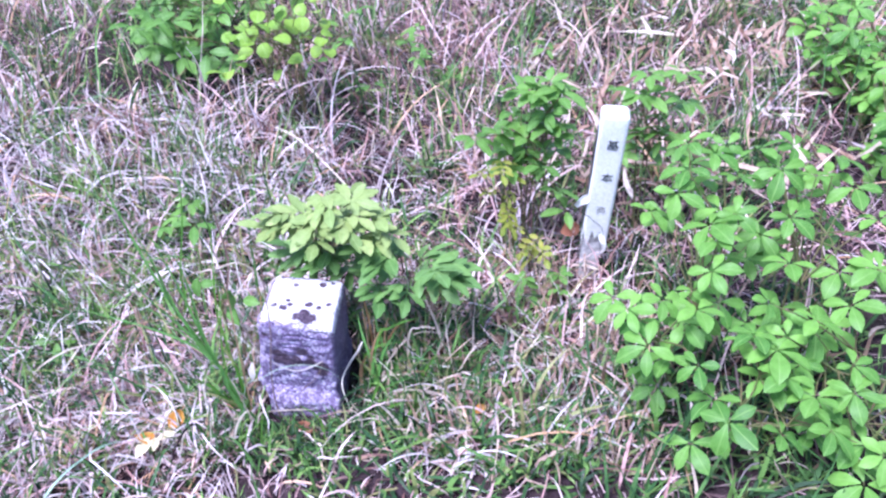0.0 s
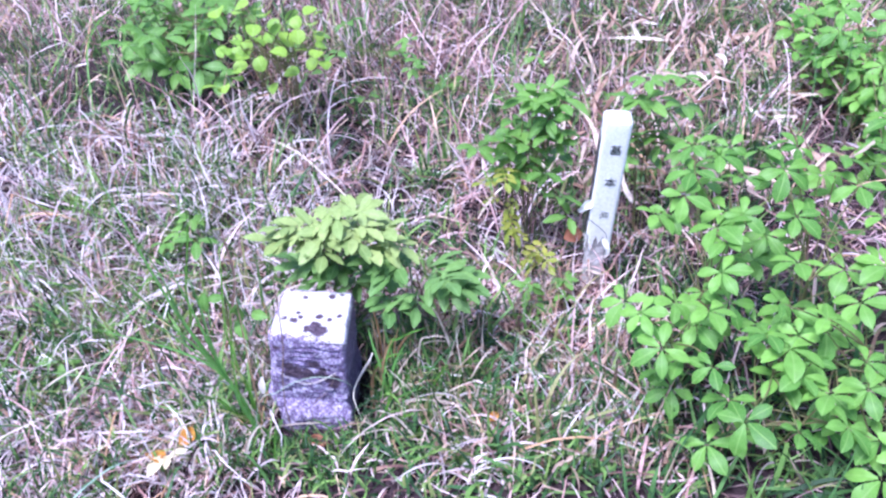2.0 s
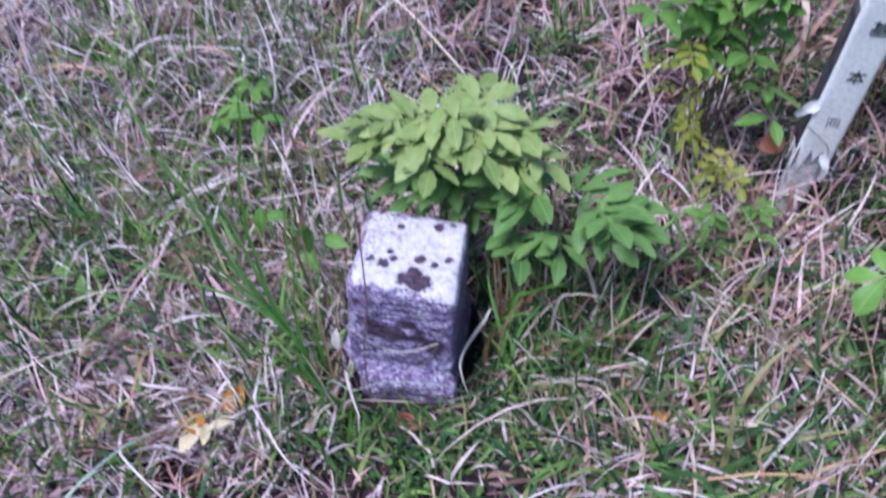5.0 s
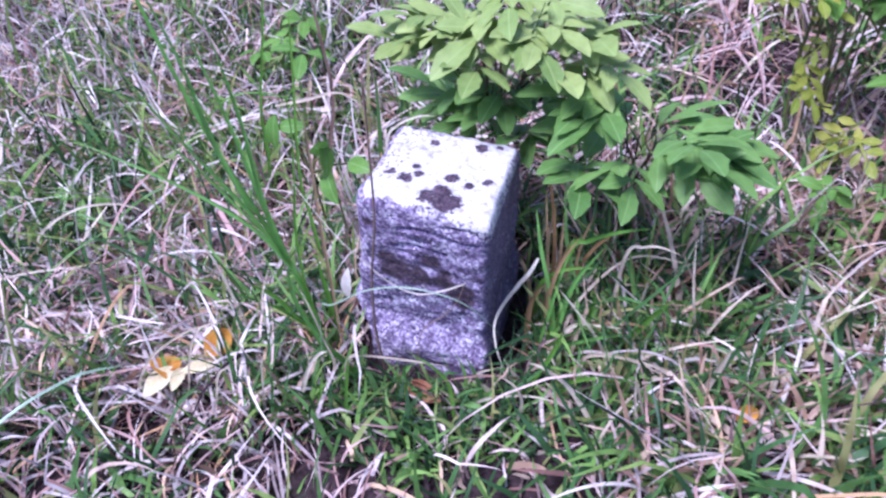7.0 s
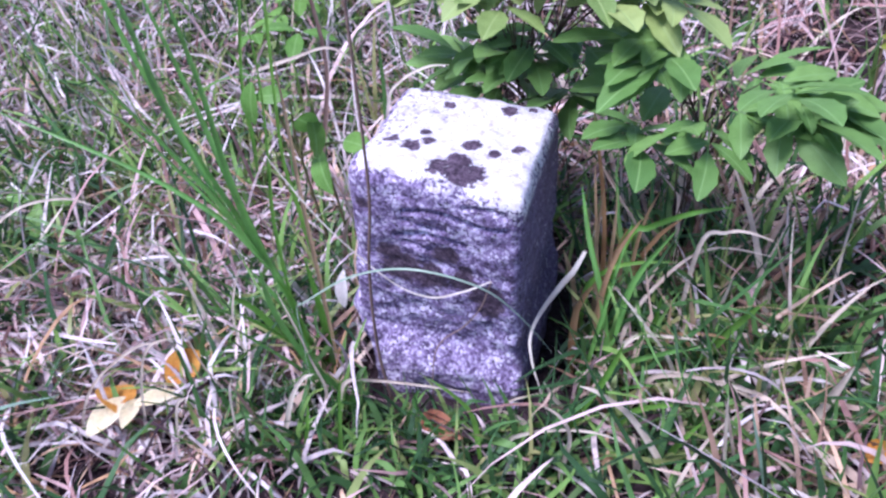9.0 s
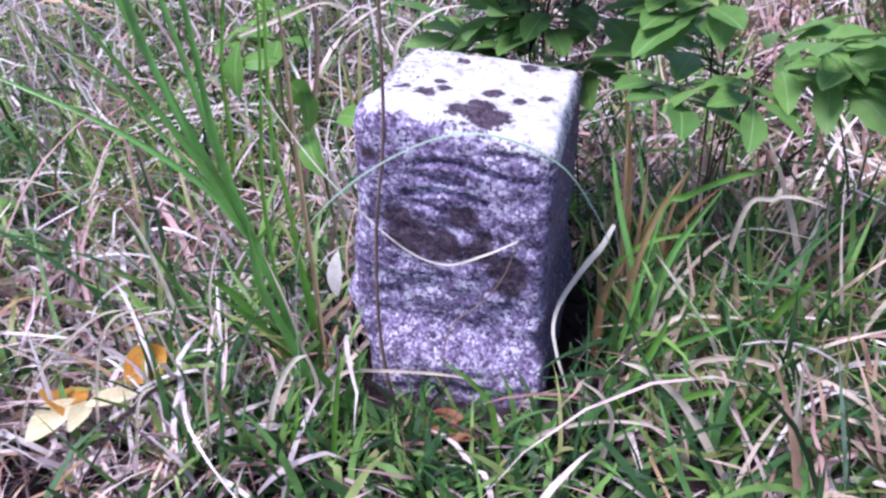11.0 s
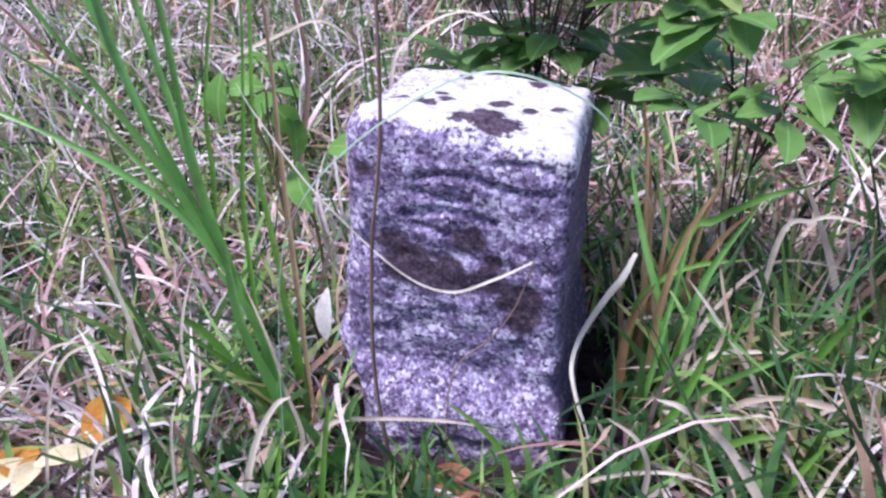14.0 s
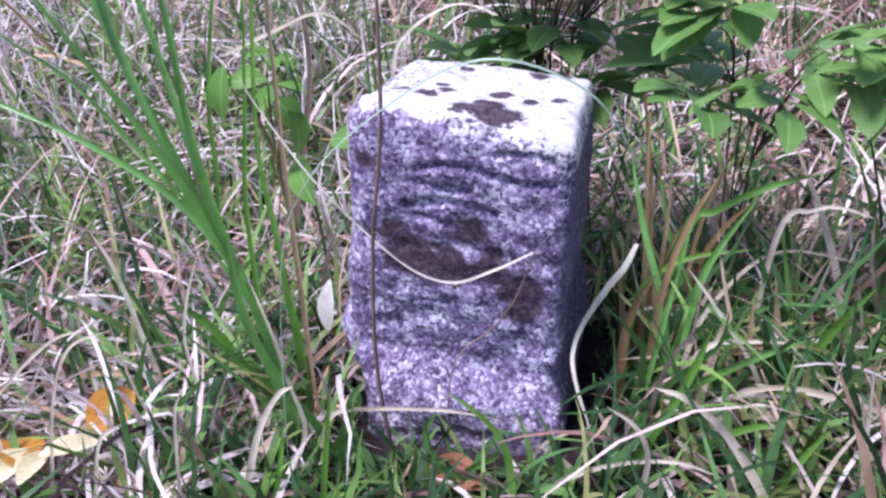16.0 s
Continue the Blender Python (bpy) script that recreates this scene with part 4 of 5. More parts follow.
def lime_shrub():
    r = random.Random(8)
    leaves = [(-0.59 + r.uniform(-0.16, 0.16), 2.30 + r.uniform(-0.15, 0.30), r.uniform(0.26, 0.50)) for _ in range(54)]
    plant("round_leaved_shrub", (-0.56, 2.34), leaves, rounds, "slender shrub with lime-green rounded leaves", "shrub", r, tilt=30, face=-90)


lime_shrub()
plant("herb", (0.18, 1.74), [(0.205, 1.72, 0.42), (0.266, 1.72, 0.41), (0.10, 1.70, 0.34), (0.056, 1.70, 0.31), (0.185, 1.72, 0.30), (0.263, 1.74, 0.29), (0.267, 1.70, 0.15), (0.291, 1.68, 0.10), (0.185, 1.76, 0.25), (0.23, 1.78, 0.36),
      (0.15, 1.80, 0.33), (0.24, 1.74, 0.2), (0.14, 1.72, 0.22), (0.22, 1.68, 0.24)] + cloud(51, (0.20, 1.76, 0.31), (0.10, 0.06, 0.14), 20), herbs, "upright green herb with toothed leaves beside the stake", "herb", random.Random(9), tilt=25, scale=(1.0, 1.45))
plant("herb", (0.14, 1.71), [(0.12, 1.70, 0.25), (0.105, 1.70, 0.21), (0.155, 1.70, 0.19), (0.128, 1.69, 0.12), (0.16, 1.70, 0.15), (0.13, 1.72, 0.17), (0.145, 1.70, 0.09), (0.11, 1.71, 0.15), (0.17, 1.69, 0.11), (0.14, 1.73, 0.22), (0.15, 1.68, 0.05)],
      yellows, "yellowing herb with small leaves", "herb", random.Random(10), tilt=40, scale=(0.9, 1.4))
plant("herb", (0.21, 1.64), [(0.19, 1.63, 0.02), (0.22, 1.62, 0.03), (0.20, 1.60, 0.0), (0.23, 1.65, 0.04), (0.17, 1.62, 0.01)], yellows, "yellowing herb with small leaves", "herb", random.Random(30), tilt=40, scale=(1.0, 1.4))
plant("herb", (-0.49, 1.27), [(-0.507, 1.25, 0.22), (-0.488, 1.25, 0.197), (-0.481, 1.25, 0.175), (-0.547, 1.25, 0.233), (-0.46, 1.26, 0.16), (-0.50, 1.27, 0.14)], ovates, "small herb with dark green pointed leaves", "herb", random.Random(31), tilt=60)
plant("herb", (0.52, 1.86), [(0.503, 1.85, 0.40), (0.494, 1.84, 0.35), (0.544, 1.85, 0.28), (0.504, 1.85, 0.24), (0.551, 1.85, 0.21), (0.46, 1.9, 0.33), (0.58, 1.88, 0.3), (0.53, 1.9, 0.15), (0.6, 1.82, 0.2)] + cloud(52, (0.52, 1.88, 0.27), (0.10, 0.06, 0.17), 8), herbs, "upright green herb with toothed leaves behind the stake", "herb", random.Random(12), tilt=25, scale=(1.0, 1.4))


def herb_patch(base, spread, height, count, seed, label, scale):
    r = random.Random(seed)
    gz = float(ground_z(base[0], base[1]))
    leaves = [(base[0] + r.uniform(-1, 1) * spread[0], base[1] + r.uniform(-1, 1) * spread[1], gz + r.uniform(0.3, 1.0) * height) for _ in range(count)]
    return plant("herb", base, leaves, herbs, label, "herb", r, tilt=28, scale=scale)


herb_patch((-1.0, 2.75), (0.20, 0.34), 0.36, 48, 13, "patch of dark green herbs at the edge of the grass", (1.2, 1.8))
herb_patch((-0.45, 2.75), (0.30, 0.25), 0.22, 14, 17, "low green herbs among the dry grass", (1.0, 1.5))
herb_patch((0.15, 2.75), (0.40, 0.30), 0.15, 10, 18, "low green herbs among the dry grass", (0.9, 1.3))
herb_patch((-0.95, 1.30), (0.12, 0.20), 0.09, 7, 19, "low green herbs among the dry grass", (0.6, 0.9))
herb_patch((0.22, 1.50), (0.06, 0.06), 0.10, 7, 20, "small green herb before the stake", (0.6, 0.9))
plant("herb", (-0.74, 1.66), [(-0.748, 1.65, 0.12), (-0.70, 1.62, 0.11), (-0.79, 1.63, 0.1), (-0.73, 1.70, 0.13)], herbs, "small green herb in the dry grass", "herb", random.Random(14), tilt=25, scale=(0.8, 1.1))


# ---- single grass blades round the stone ----
def blade(points, width, material, label, name="straw", normal=(0, -1, 0.5), twist=0.0, fold=0.25):
    base = Vector(points[0])
    fresh = material in (ONEGREEN, GLAUCOUS)
    name = "grass_shoot" if fresh else name
    ob = new(name, blade_mesh(name, [Vector(p) - base for p in points], width, material, normal, 8, fold, 0.15, twist))
    ob.location = base
    return tagged(ob, label, "grass shoot" if fresh else "straw", "fresh blades round the stone" if fresh else "loose blades round the stone")


def stalk(points, r0, r1, material, label):
    base = Vector(points[0])
    ob = new("straw", tube_mesh("straw", [Vector(p) - base for p in points], r0, r1, material, 6, 6))
    ob.location = base
    return tagged(ob, label, "straw", "loose blades round the stone")


PALE, GREENL = "curled bleached dry grass blade", "long fresh green grass blade"
stalk([(-0.315, 1.05, -0.04), (-0.308, 1.07, 0.055), (-0.278, 1.08, 0.087), (-0.26, 1.08, 0.114), (-0.246, 1.076, 0.151)], 0.0007, 0.0006, BROWNSTRAW, "thin brown grass stalk against the stone")
blade([(-0.246, 1.076, 0.151), (-0.273, 1.072, 0.138), (-0.305, 1.072, 0.127), (-0.339, 1.07, 0.144), (-0.389, 1.072, 0.197), (-0.426, 1.078, 0.25), (-0.437, 1.08, 0.272)], 0.0021, WHITESTRAW, "bleached dry grass blade looped across the stone")
stalk([(-0.355, 1.055, -0.05), (-0.362, 1.06, 0.037), (-0.359, 1.06, 0.097), (-0.35, 1.06, 0.168), (-0.335, 1.06, 0.243), (-0.327, 1.06, 0.326), (-0.322, 1.065, 0.42)], 0.0017, 0.0012, BROWNSTRAW, "upright thin brown grass stalk before the stone")
blade([(-0.184, 1.18, 0.106), (-0.193, 1.165, 0.092), (-0.204, 1.15, 0.083), (-0.221, 1.13, 0.061), (-0.227, 1.115, 0.043), (-0.222, 1.1, 0.023), (-0.214, 1.09, 0.003), (-0.205, 1.085, -0.04)], 0.0066, WHITESTRAW, "twisted bleached dry blade beside the stone", normal=(-0.4, -1, 1.0), twist=0.7)
blade([(-0.262, 1.07, -0.06), (-0.257, 1.08, -0.036), (-0.243, 1.08, -0.012), (-0.21, 1.085, 0.003)], 0.004, PALESTRAW, PALE)
blade([(-0.08, 1.03, -0.03), (-0.118, 1.04, 0.039), (-0.147, 1.04, 0.069), (-0.166, 1.04, 0.076)], 0.0065, PALESTRAW, PALE)
blade([(-0.462, 1.0, -0.04), (-0.433, 1.0, 0.037), (-0.411, 1.0, 0.074), (-0.397, 1.0, 0.084)], 0.006, PALESTRAW, PALE)
blade([(-0.46, 1.05, -0.03), (-0.489, 1.05, -0.007), (-0.506, 1.05, 0.024), (-0.51, 1.05, 0.071), (-0.499, 1.05, 0.112), (-0.485, 1.06, 0.15)], 0.0045, PALESTRAW, PALE)
blade([(-0.435, 1.03, -0.03), (-0.413, 1.03, 0.019), (-0.418, 1.03, 0.064), (-0.423, 1.03, 0.107), (-0.44, 1.04, 0.15)], 0.004, PALESTRAW, PALE)
blade([(-0.565, 1.08, -0.01), (-0.572, 1.08, 0.056), (-0.579, 1.08, 0.119), (-0.591, 1.08, 0.153)], 0.006, PALESTRAW, "straight bleached dry stalk leaning in the grass")
blade([(-0.19, 1.22, -0.06), (-0.187, 1.22, -0.03), (-0.174, 1.22, 0.007), (-0.163, 1.22, 0.095), (-0.160, 1.22, 0.15)], 0.006, ORANGESTRAW, "orange-brown dry grass leaf")
blade([(-0.195, 1.25, -0.06), (-0.178, 1.24, 0.02), (-0.176, 1.24, 0.12), (-0.184, 1.235, 0.226)], 0.007, ORANGESTRAW, "orange-brown dry grass leaf")
blade([(-0.175, 1.21, -0.06), (-0.181, 1.21, 0.0), (-0.166, 1.22, 0.06), (-0.15, 1.23, 0.10)], 0.005, ORANGESTRAW, "orange-brown dry grass leaf")
blade([(-0.19, 1.20, -0.05), (-0.149, 1.2, 0.106), (-0.127, 1.2, 0.126), (-0.092, 1.2, 0.146), (-0.055, 1.2, 0.158)], 0.008, ONEGREEN, GREENL)
blade([(-0.10, 1.2, -0.04), (-0.081, 1.2, 0.109), (-0.059, 1.2, 0.128), (-0.041, 1.2, 0.131), (-0.017, 1.2, 0.123)], 0.0045, PALESTRAW, PALE)
blade([(-0.13, 1.1, -0.02), (-0.113, 1.1, 0.026), (-0.092, 1.1, 0.038), (-0.063, 1.1, 0.039), (-0.037, 1.1, 0.03), (-0.013, 1.1, 0.015)], 0.005, PALESTRAW, PALE)
blade([(-0.085, 1.12, -0.02), (-0.097, 1.12, 0.035), (-0.128, 1.12, 0.09), (-0.148, 1.12, 0.12)], 0.004, PALESTRAW, PALE)
blade([(-0.01, 1.12, -0.03), (-0.022, 1.12, -0.002), (-0.057, 1.12, 0.039), (-0.094, 1.12, 0.083)], 0.0035, PALESTRAW, PALE)
blade([(-0.15, 1.13, 0.02), (-0.129, 1.13, 0.05), (-0.10, 1.13, 0.056), (-0.072, 1.13, 0.057)], 0.005, PALESTRAW, PALE)
blade([(-0.258, 1.02, -0.03), (-0.263, 1.03, 0.019), (-0.277, 1.03, 0.046), (-0.301, 1.03, 0.067)], 0.006, ONEGREEN, GREENL)
blade([(-0.405, 1.035, 0.0), (-0.393, 1.04, 0.029), (-0.357, 1.04, 0.038), (-0.306, 1.04, 0.042), (-0.27, 1.05, 0.03)], 0.004, PALESTRAW, PALE)
blade([(-0.40, 1.2, -0.04), (-0.385, 1.2, 0.15), (-0.371, 1.2, 0.243), (-0.355, 1.2, 0.269), (-0.327, 1.2, 0.285), (-0.305, 1.2, 0.288)], 0.004, PALESTRAW, PALE)
blade([(-0.44, 1.04, -0.03), (-0.405, 1.01, 0.11), (-0.365, 0.965, 0.205), (-0.318, 0.915, 0.268), (-0.276, 0.907, 0.303), (-0.231, 0.897, 0.325), (-0.194, 0.905, 0.310), (-0.176, 0.92, 0.275), (-0.163, 0.94, 0.225)], 0.0019, GLAUCOUS, "thin green blade arching high before the stone", normal=(0, -0.6, 1))
blade([(-0.79, 0.73, 0.0), (-0.752, 0.818, 0.06), (-0.699, 0.901, 0.07), (-0.66, 0.95, 0.05)], 0.0065, GLAUCOUS, "long glaucous green grass blade", normal=(0, -0.3, 1))
blade([(-1.06, 0.80, 0.0), (-0.974, 0.958, 0.07), (-0.899, 1.038, 0.07), (-0.82, 1.10, 0.05)], 0.006, PALESTRAW, "long bleached dry blade lying over the grass", normal=(0, -0.3, 1))
blade([(-0.62, 2.18, 0.10), (-0.50, 2.05, 0.12), (-0.382, 1.92, 0.09), (-0.239, 1.767, 0.03)], 0.007, PALESTRAW, "long bleached dry stalk lying over the grass", normal=(0, -0.3, 1))
blade([(-0.86, 1.46, 0.02), (-0.80, 1.49, 0.08), (-0.74, 1.51, 0.09), (-0.66, 1.535, 0.06)], 0.006, ONEGREEN, GREENL, normal=(0, -0.3, 1))
blade([(-0.15, 1.15, 0.0), (-0.131, 1.174, 0.05), (-0.075, 1.242, 0.07), (0.004, 1.264, 0.05)], 0.005, PALESTRAW, PALE, normal=(0, -0.3, 1))
blade([(0.22, 0.97, 0.0), (0.30, 1.0, 0.035), (0.413, 1.052, 0.03), (0.50, 1.08, 0.0)], 0.006, ORANGESTRAW, "brownish dry stalk lying over the grass", normal=(0, -0.3, 1))
blade([(-1.25, 2.34, 0.12), (-1.29, 2.55, 0.30), (-1.24, 2.75, 0.36), (-1.10, 2.85, 0.36)], 0.007, ONEGREEN, "thin green blade arching over the grass")
blade([(-0.66, 1.36, 0.03), (-0.643, 1.35, 0.092), (-0.633, 1.35, 0.173), (-0.592, 1.35, 0.316), (-0.57, 1.35, 0.42)], 0.007, ONEGREEN, GREENL)
blade([(-0.56, 1.35, 0.02), (-0.55, 1.35, 0.064), (-0.513, 1.35, 0.193), (-0.512, 1.35, 0.292), (-0.52, 1.36, 0.36)], 0.008, BROWNSTRAW, "broad brown dry grass stalk")
blade([(-0.50, 1.2, 0.0), (-0.501, 1.2, 0.103), (-0.501, 1.2, 0.181), (-0.476, 1.2, 0.326), (-0.46, 1.2, 0.42)], 0.006, ONEGREEN, GREENL)
blade([(-0.55, 1.26, 0.24), (-0.492, 1.25, 0.262), (-0.445, 1.25, 0.275), (-0.41, 1.25, 0.25)], 0.004, PALESTRAW, PALE)
def upright_blade(y, width, material, text, *line):
    """A blade that stays in one upright plane: x and z of its points."""
    return blade([(x, y, z) for x, z in line], width, material, text)


upright_blade(0.992, 0.0060, ONEGREEN, GREENL, (-0.392, -0.04), (-0.387, -0.005), (-0.374, 0.057), (-0.365, 0.097))
upright_blade(0.987, 0.0060, ONEGREEN, GREENL, (-0.426, -0.04), (-0.421, -0.005), (-0.410, 0.033), (-0.403, 0.060))
upright_blade(0.975, 0.0040, PALESTRAW, PALE, (-0.61, -0.035), (-0.598, 0.0), (-0.570, 0.074), (-0.541, 0.119), (-0.502, 0.137))
upright_blade(0.965, 0.0048, PALESTRAW, PALE, (-0.565, -0.035), (-0.554, -0.005), (-0.534, 0.048), (-0.512, 0.067))
upright_blade(0.975, 0.0040, PALESTRAW, PALE, (-0.50, -0.035), (-0.491, -0.005), (-0.476, 0.066), (-0.466, 0.090))
upright_blade(1.092, 0.0050, ORANGESTRAW, "tan dry stalk lying in the grass", (-0.66, 0.0), (-0.623, 0.006), (-0.585, 0.004), (-0.56, -0.01))
upright_blade(0.993, 0.0065, BROWNSTRAW, "brown dry grass leaf", (-0.465, -0.04), (-0.472, -0.005), (-0.487, 0.05), (-0.495, 0.065))
upright_blade(1.073, 0.0085, ONEGREEN, GREENL, (-0.145, -0.04), (-0.132, 0.0), (-0.109, 0.021), (-0.080, 0.031))
upright_blade(1.043, 0.0085, ONEGREEN, GREENL, (-0.092, -0.04), (-0.087, -0.005), (-0.079, 0.018), (-0.062, 0.052))
upright_blade(1.067, 0.0090, ONEGREEN, GREENL, (-0.183, -0.04), (-0.175, -0.005), (-0.147, 0.06), (-0.132, 0.107))
upright_blade(1.158, 0.0085, ONEGREEN, GREENL, (-0.126, -0.04), (-0.122, -0.005), (-0.116, 0.032), (-0.109, 0.082))
upright_blade(1.16, 0.0100, ONEGREEN, GREENL, (-0.085, -0.04), (-0.065, 0.005), (-0.040, 0.053), (-0.018, 0.088))
upright_blade(1.06, 0.0075, PALESTRAW, "short broad bleached grass leaf", (-0.130, -0.035), (-0.134, -0.005), (-0.142, 0.009), (-0.152, 0.020))
upright_blade(1.036, 0.0075, PALESTRAW, "short broad bleached grass leaf", (-0.114, -0.035), (-0.115, -0.005), (-0.117, 0.015), (-0.118, 0.029))
upright_blade(1.103, 0.0060, PALESTRAW, "short broad bleached grass leaf", (-0.113, -0.035), (-0.117, -0.005), (-0.122, 0.009), (-0.127, 0.020))
upright_blade(1.079, 0.0065, PALESTRAW, "short broad bleached grass leaf", (-0.186, -0.035), (-0.190, -0.008), (-0.197, 0.004), (-0.207, 0.027))
upright_blade(1.036, 0.0042, PALESTRAW, PALE, (-0.245, -0.03), (-0.224, -0.005), (-0.187, 0.014), (-0.150, 0.020), (-0.12, 0.01))
upright_blade(1.16, 0.0075, ORANGESTRAW, "upright tan dry grass leaf", (-0.070, -0.04), (-0.074, 0.004), (-0.080, 0.05), (-0.085, 0.092))
upright_blade(1.16, 0.0050, ORANGESTRAW, "tan dry stalk lying in the grass", (-0.125, 0.015), (-0.111, 0.025), (-0.089, 0.031), (-0.062, 0.035), (-0.04, 0.03))
upright_blade(1.027, 0.0042, PALESTRAW, "straight bleached dry stalk leaning in the grass", (-0.038, -0.035), (-0.040, -0.011), (-0.045, 0.058), (-0.048, 0.118))
upright_blade(1.041, 0.0042, PALESTRAW, "straight bleached dry stalk leaning in the grass", (-0.028, -0.035), (-0.031, -0.010), (-0.041, 0.048), (-0.049, 0.086))
upright_blade(1.006, 0.0045, GLAUCOUS, "long glaucous green grass blade", (0.0, -0.035), (-0.004, -0.009), (-0.019, 0.064), (-0.033, 0.128))
upright_blade(1.092, 0.0120, PALESTRAW, "broad tan dry grass leaf", (0.020, -0.035), (0.025, 0.0), (0.037, 0.045), (0.048, 0.089))
upright_blade(1.030, 0.0050, PALESTRAW, PALE, (0.030, -0.03), (0.022, 0.0), (0.006, 0.025), (-0.012, 0.040))
upright_blade(1.107, 0.0050, PALESTRAW, "bleached dry stalk lying in the grass", (0.01, 0.0), (-0.015, 0.020), (-0.060, 0.031), (-0.100, 0.036))
upright_blade(1.155, 0.0055, ORANGESTRAW, "orange-brown dry grass leaf", (-0.08, 0.02), (-0.091, 0.030), (-0.118, 0.027), (-0.145, 0.018))
upright_blade(1.143, 0.0055, ORANGESTRAW, "orange-brown dry grass leaf", (-0.102, -0.04), (-0.101, 0.0), (-0.101, 0.048), (-0.100, 0.090))
upright_blade(1.179, 0.0065, ONEGREEN, GREENL, (-0.195, -0.03), (-0.185, 0.05), (-0.169, 0.080), (-0.142, 0.097), (-0.100, 0.105))
upright_blade(0.958, 0.0038, PALESTRAW, PALE, (-0.675, -0.035), (-0.660, 0.005), (-0.613, 0.071), (-0.541, 0.133), (-0.503, 0.148))
upright_blade(1.018, 0.0042, PALESTRAW, PALE, (-0.505, -0.035), (-0.520, 0.001), (-0.538, 0.047), (-0.543, 0.112))
upright_blade(1.148, 0.0045, PALESTRAW, PALE, (-0.97, 0.0), (-0.937, 0.050), (-0.848, 0.109), (-0.768, 0.132), (-0.72, 0.125))
upright_blade(1.011, 0.0050, PALESTRAW, PALE, (-0.178, -0.035), (-0.178, -0.010), (-0.169, 0.039), (-0.176, 0.066), (-0.194, 0.081))
upright_blade(1.146, 0.0060, PALESTRAW, "straight bleached dry stalk leaning in the grass", (0.008, -0.04), (-0.001, -0.005), (-0.008, 0.012), (-0.014, 0.027))
r = random.Random(44)
for _ in range(9):
    x, y = r.uniform(-0.205, -0.14), r.uniform(1.15, 1.26)
    top = r.uniform(0.08, 0.22)
    lean = r.uniform(-0.01, 0.05)
    blade([(x, y, -0.06), (x + lean * 0.3, y, top * 0.35), (x + lean * 0.8, y - 0.005, top * 0.75), (x + lean * 1.4, y - 0.01, top)], r.uniform(0.004, 0.008), ORANGESTRAW, "orange-brown dry grass leaf", twist=r.uniform(-0.8, 0.8))


def reed_tuft(name, base, blades, label):
    """A tuft of long upright blades, each a part, from one root."""
    bx, by = base
    z = float(ground_z(bx, by))
    ob = thing(name, (bx, by, z), label, "grass tuft")
    r = random.Random(21)
    for tip, width in blades:
        t = Vector(tip) - Vector((bx, by, z))
        s = Vector((r.uniform(-0.015, 0.015), r.uniform(-0.012, 0.012), -0.005))
        sag = Vector((r.uniform(-0.05, 0.05) * t.length, 0, r.uniform(0.0, 0.1) * t.length))
        sag2 = sag * r.uniform(0.2, 1.6) + Vector((r.uniform(-0.02, 0.02), 0, 0))
        face = (r.uniform(-0.7, 0.9), -1, r.uniform(-0.1, 0.9))
        part("blade", blade_mesh("blade", [s, s.lerp(t, 0.35) + sag, s.lerp(t, 0.7) + sag2, t], width * r.uniform(0.85, 1.5), BLUEGREEN, face, 7, 0.3, 0.1, r.uniform(-0.7, 0.7)), ob)
    return ob


culm_tuft = thing("grass_tuft", (-0.455, 1.10, float(ground_z(-0.455, 1.10))), "leaning tuft of long bluish-green grass blades beside the stone", "grass tuft")
culm_rng = random.Random(21)


def culm_blade(width, back, material, *line):
    """One blade of the leaning tuft: x and z of its points, and how far its tip stands back."""
    pts = [Vector((x, 1.10 + back * k / (len(line) - 1), z)) - culm_tuft.location for k, (x, z) in enumerate(line)]
    face = (culm_rng.uniform(-0.5, 0.7), -1, culm_rng.uniform(0.0, 0.7))
    part("blade", blade_mesh("blade", pts, width * 1.25, material, face, 6, 0.35, 0.1, culm_rng.uniform(-0.8, 0.8)), culm_tuft)


culm_blade(0.0078, 0.02, BLUEGREEN, (-0.455, -0.05), (-0.474, 0.054), (-0.484, 0.102), (-0.505, 0.16), (-0.526, 0.22), (-0.552, 0.30), (-0.577, 0.42), (-0.60, 0.56), (-0.62, 0.66))
culm_blade(0.0062, 0.01, BLUEGREEN, (-0.470, 0.05), (-0.493, 0.155), (-0.499, 0.226), (-0.498, 0.32), (-0.506, 0.43))
culm_blade(0.0058, 0.03, BLUEGREEN, (-0.478, 0.08), (-0.497, 0.16), (-0.512, 0.24), (-0.527, 0.32), (-0.552, 0.44))
culm_blade(0.0082, -0.02, BLUEGREEN, (-0.490, 0.12), (-0.512, 0.19), (-0.541, 0.252), (-0.577, 0.32), (-0.622, 0.42))
culm_blade(0.0048, -0.01, BLUEGREEN, (-0.486, 0.11), (-0.515, 0.165), (-0.555, 0.20), (-0.60, 0.228), (-0.66, 0.256), (-0.74, 0.29))
culm_blade(0.0050, 0.02, BLUEGREEN, (-0.500, 0.15), (-0.548, 0.21), (-0.594, 0.262), (-0.645, 0.295), (-0.70, 0.35))
culm_blade(0.0050, 0.03, BLUEGREEN, (-0.515, 0.19), (-0.545, 0.29), (-0.56, 0.38), (-0.59, 0.48))
culm_blade(0.0030, 0.01, ONEGREEN, (-0.478, -0.04), (-0.467, 0.15), (-0.451, 0.24), (-0.438, 0.315), (-0.432, 0.40))
culm_blade(0.0036, 0.02, ORANGESTRAW, (-0.440, -0.04), (-0.431, 0.18), (-0.428, 0.26), (-0.426, 0.34))
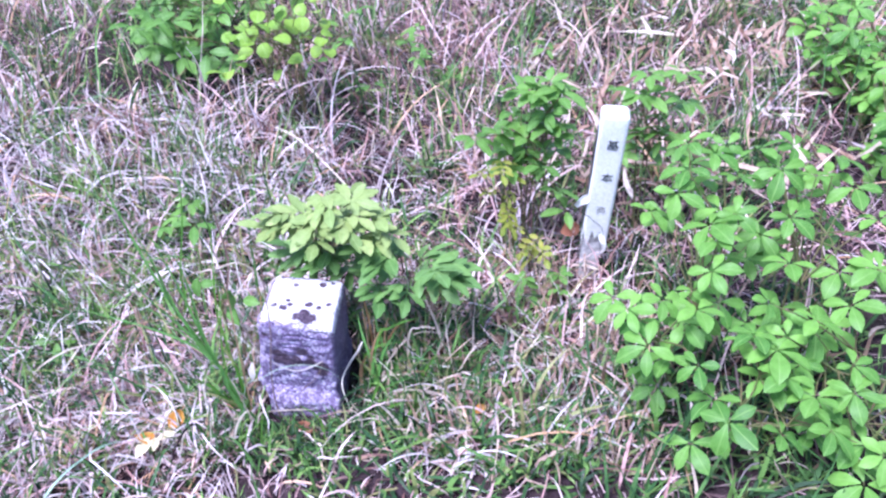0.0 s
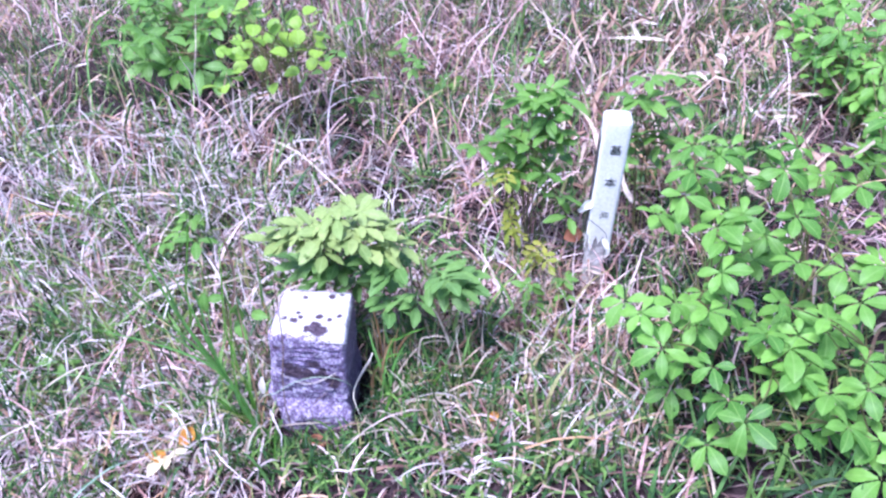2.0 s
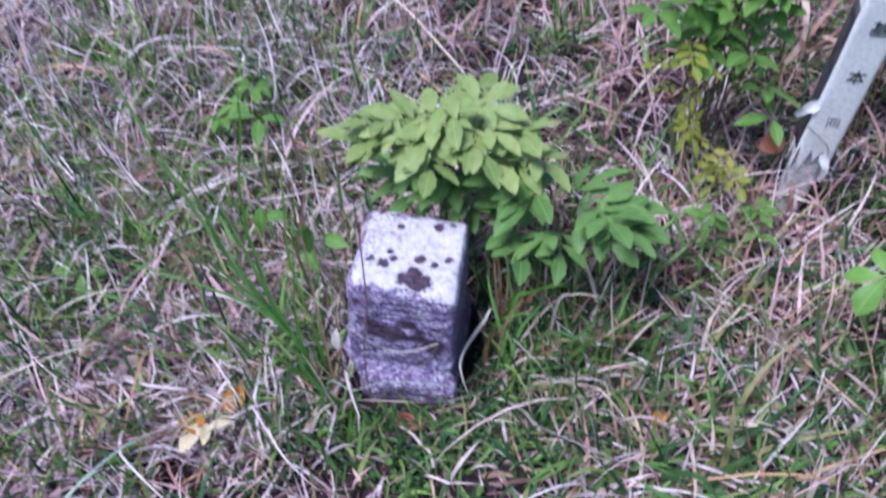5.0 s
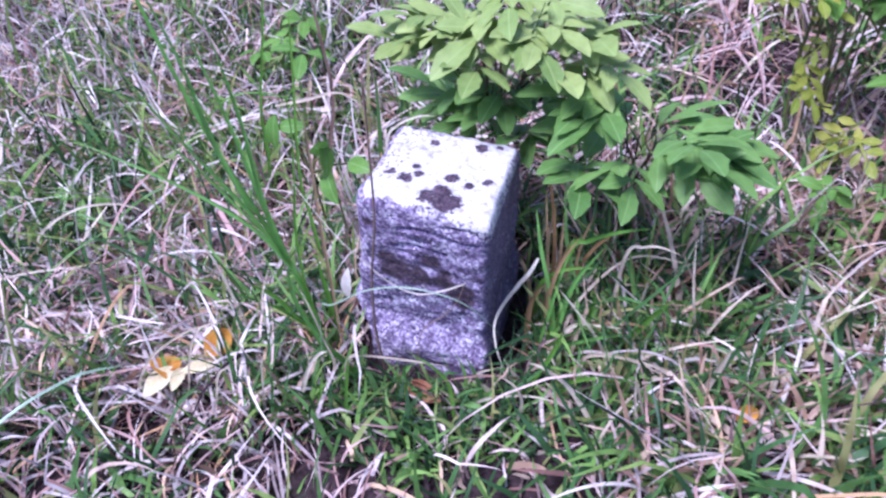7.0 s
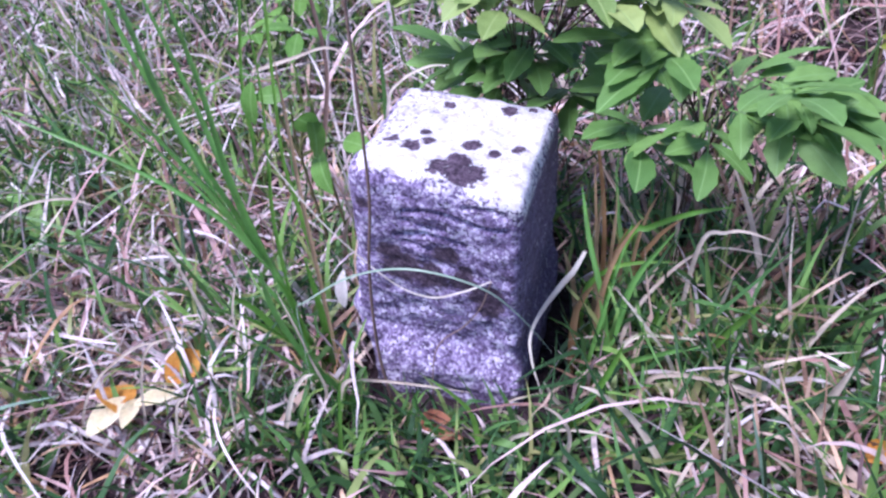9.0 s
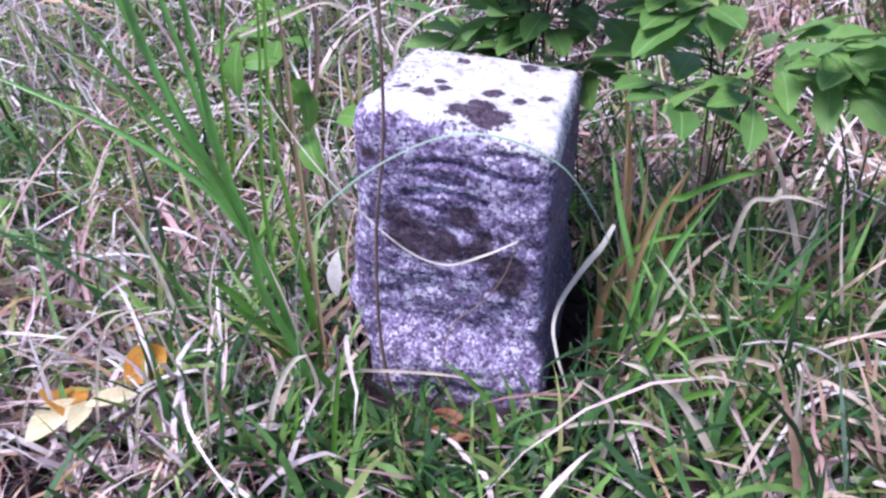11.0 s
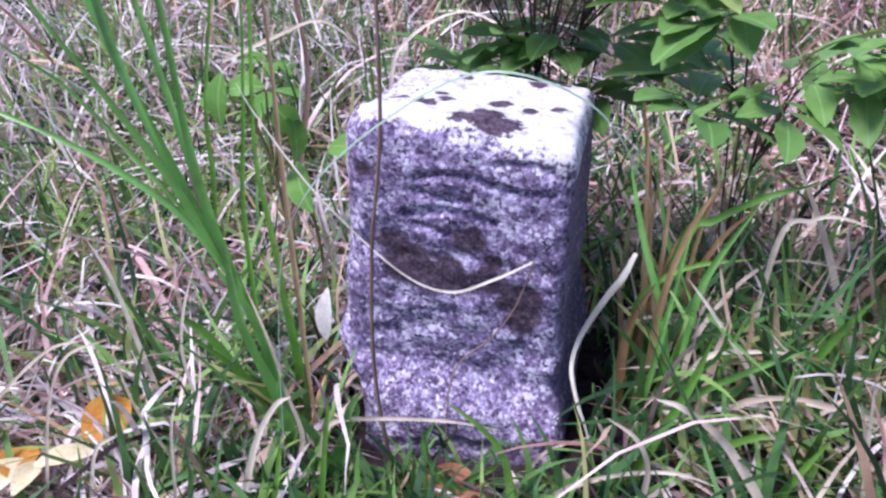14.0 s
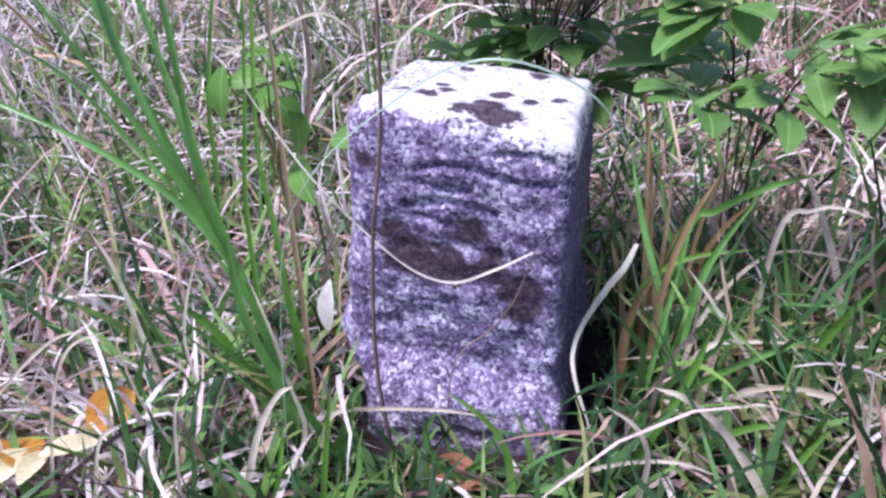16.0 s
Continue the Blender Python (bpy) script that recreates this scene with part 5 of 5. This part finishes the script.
culm_blade(0.0090, -0.03, ONEGREEN, (-0.45, -0.04), (-0.480, 0.01), (-0.505, 0.07), (-0.528, 0.098))
culm_blade(0.0085, -0.045, ONEGREEN, (-0.45, -0.04), (-0.465, 0.01), (-0.486, 0.053), (-0.510, 0.092))
culm_blade(0.0080, -0.01, ONEGREEN, (-0.47, -0.04), (-0.470, 0.02), (-0.466, 0.075), (-0.473, 0.108))
culm_blade(0.0095, 0.03, ONEGREEN, (-0.45, -0.04), (-0.451, 0.0), (-0.455, 0.044), (-0.463, 0.104))
reed_tuft("grass_tuft", (-0.42, 1.06), [((-0.47, 1.05, 0.16), 0.008), ((-0.44, 1.03, 0.18), 0.009), ((-0.40, 1.02, 0.10), 0.008), ((-0.49, 1.02, 0.11), 0.008), ((-0.38, 1.04, 0.06), 0.006), ((-0.36, 1.03, 0.07), 0.006)], "tuft of fresh green grass at the foot of the stone")
reed_tuft("grass_tuft", (-0.17, 1.13), [((-0.12, 1.10, 0.10), 0.005), ((-0.10, 1.16, 0.16), 0.006), ((-0.16, 1.08, 0.05), 0.005), ((-0.07, 1.10, 0.08), 0.005), ((-0.11, 1.08, 0.04), 0.005), ((-0.19, 1.2, 0.17), 0.005), ((-0.14, 1.18, 0.15), 0.0045)], "tuft of fresh green grass at the foot of the stone")
reed_tuft("grass_tuft", (-0.30, 1.04), [((-0.27, 1.02, 0.04), 0.005), ((-0.31, 1.03, 0.05), 0.005), ((-0.29, 1.01, 0.03), 0.005), ((-0.33, 1.02, 0.03), 0.005)], "small tuft of green grass before the stone")


# ---- fallen leaves ----
def fallen_leaf(at, turn, length, width, material, label, curl=0.9, tilt=(0, 0)):
    v, f, uv = [], [], []
    leaflet(v, f, uv, (-length / 2, 0, 0), 0, length, width, curl, curl * 0.5, 10, 0.95, 0.0, 0.35)
    ob = new("fallen_leaf", mesh("fallen_leaf", v, f, material, True, uv))
    ob.matrix_world = pose(*at, tilt[0], tilt[1], turn)
    return tagged(ob, label, "leaf", "fallen leaves in the grass")


fallen_leaf((-0.584, 1.037, 0.014), 70, 0.048, 0.034, ORANGELEAF, "curled orange dead leaf lying in grass", 1.2, (40, -10))
fallen_leaf((-0.640, 0.985, 0.004), 140, 0.055, 0.040, ORANGELEAF, "orange dead leaf with holes lying in grass", 0.8, (25, 10))
fallen_leaf((-0.632, 0.965, 0.006), 75, 0.056, 0.026, CREAMLEAF, "cream-coloured dead leaf lying in grass", 0.7, (20, 0))
fallen_leaf((-0.610, 0.972, 0.008), 105, 0.044, 0.017, CREAMLEAF, "cream-coloured dead leaf lying in grass", 0.7, (20, 10))
fallen_leaf((-0.588, 0.992, 0.012), 40, 0.046, 0.017, CREAMLEAF, "cream-coloured dead leaf lying in grass", 0.7, (20, 10))
fallen_leaf((-0.300, 1.040, -0.018), -20, 0.055, 0.026, BROWNLEAF, "red-brown dead leaf at the foot of the stone", 0.9, (30, 0))
fallen_leaf((0.076, 1.064, 0.02), 40, 0.030, 0.020, ORANGELEAF, "small orange dead leaf in the grass", 0.8, (20, 0))
fallen_leaf((-0.425, 1.13, 0.066), 80, 0.045, 0.016, GREYLEAF, "pale grey withered leaf beside the stone", 0.6, (0, -70))
fallen_leaf((-0.408, 1.10, 0.035), 150, 0.035, 0.010, GREYLEAF, "pale grey withered leaf beside the stone", 1.4, (50, 30))
fallen_leaf((0.305, 1.69, 0.03), 30, 0.06, 0.045, BROWNLEAF, "red-brown dead leaf beside the stake", 0.8, (45, 0))
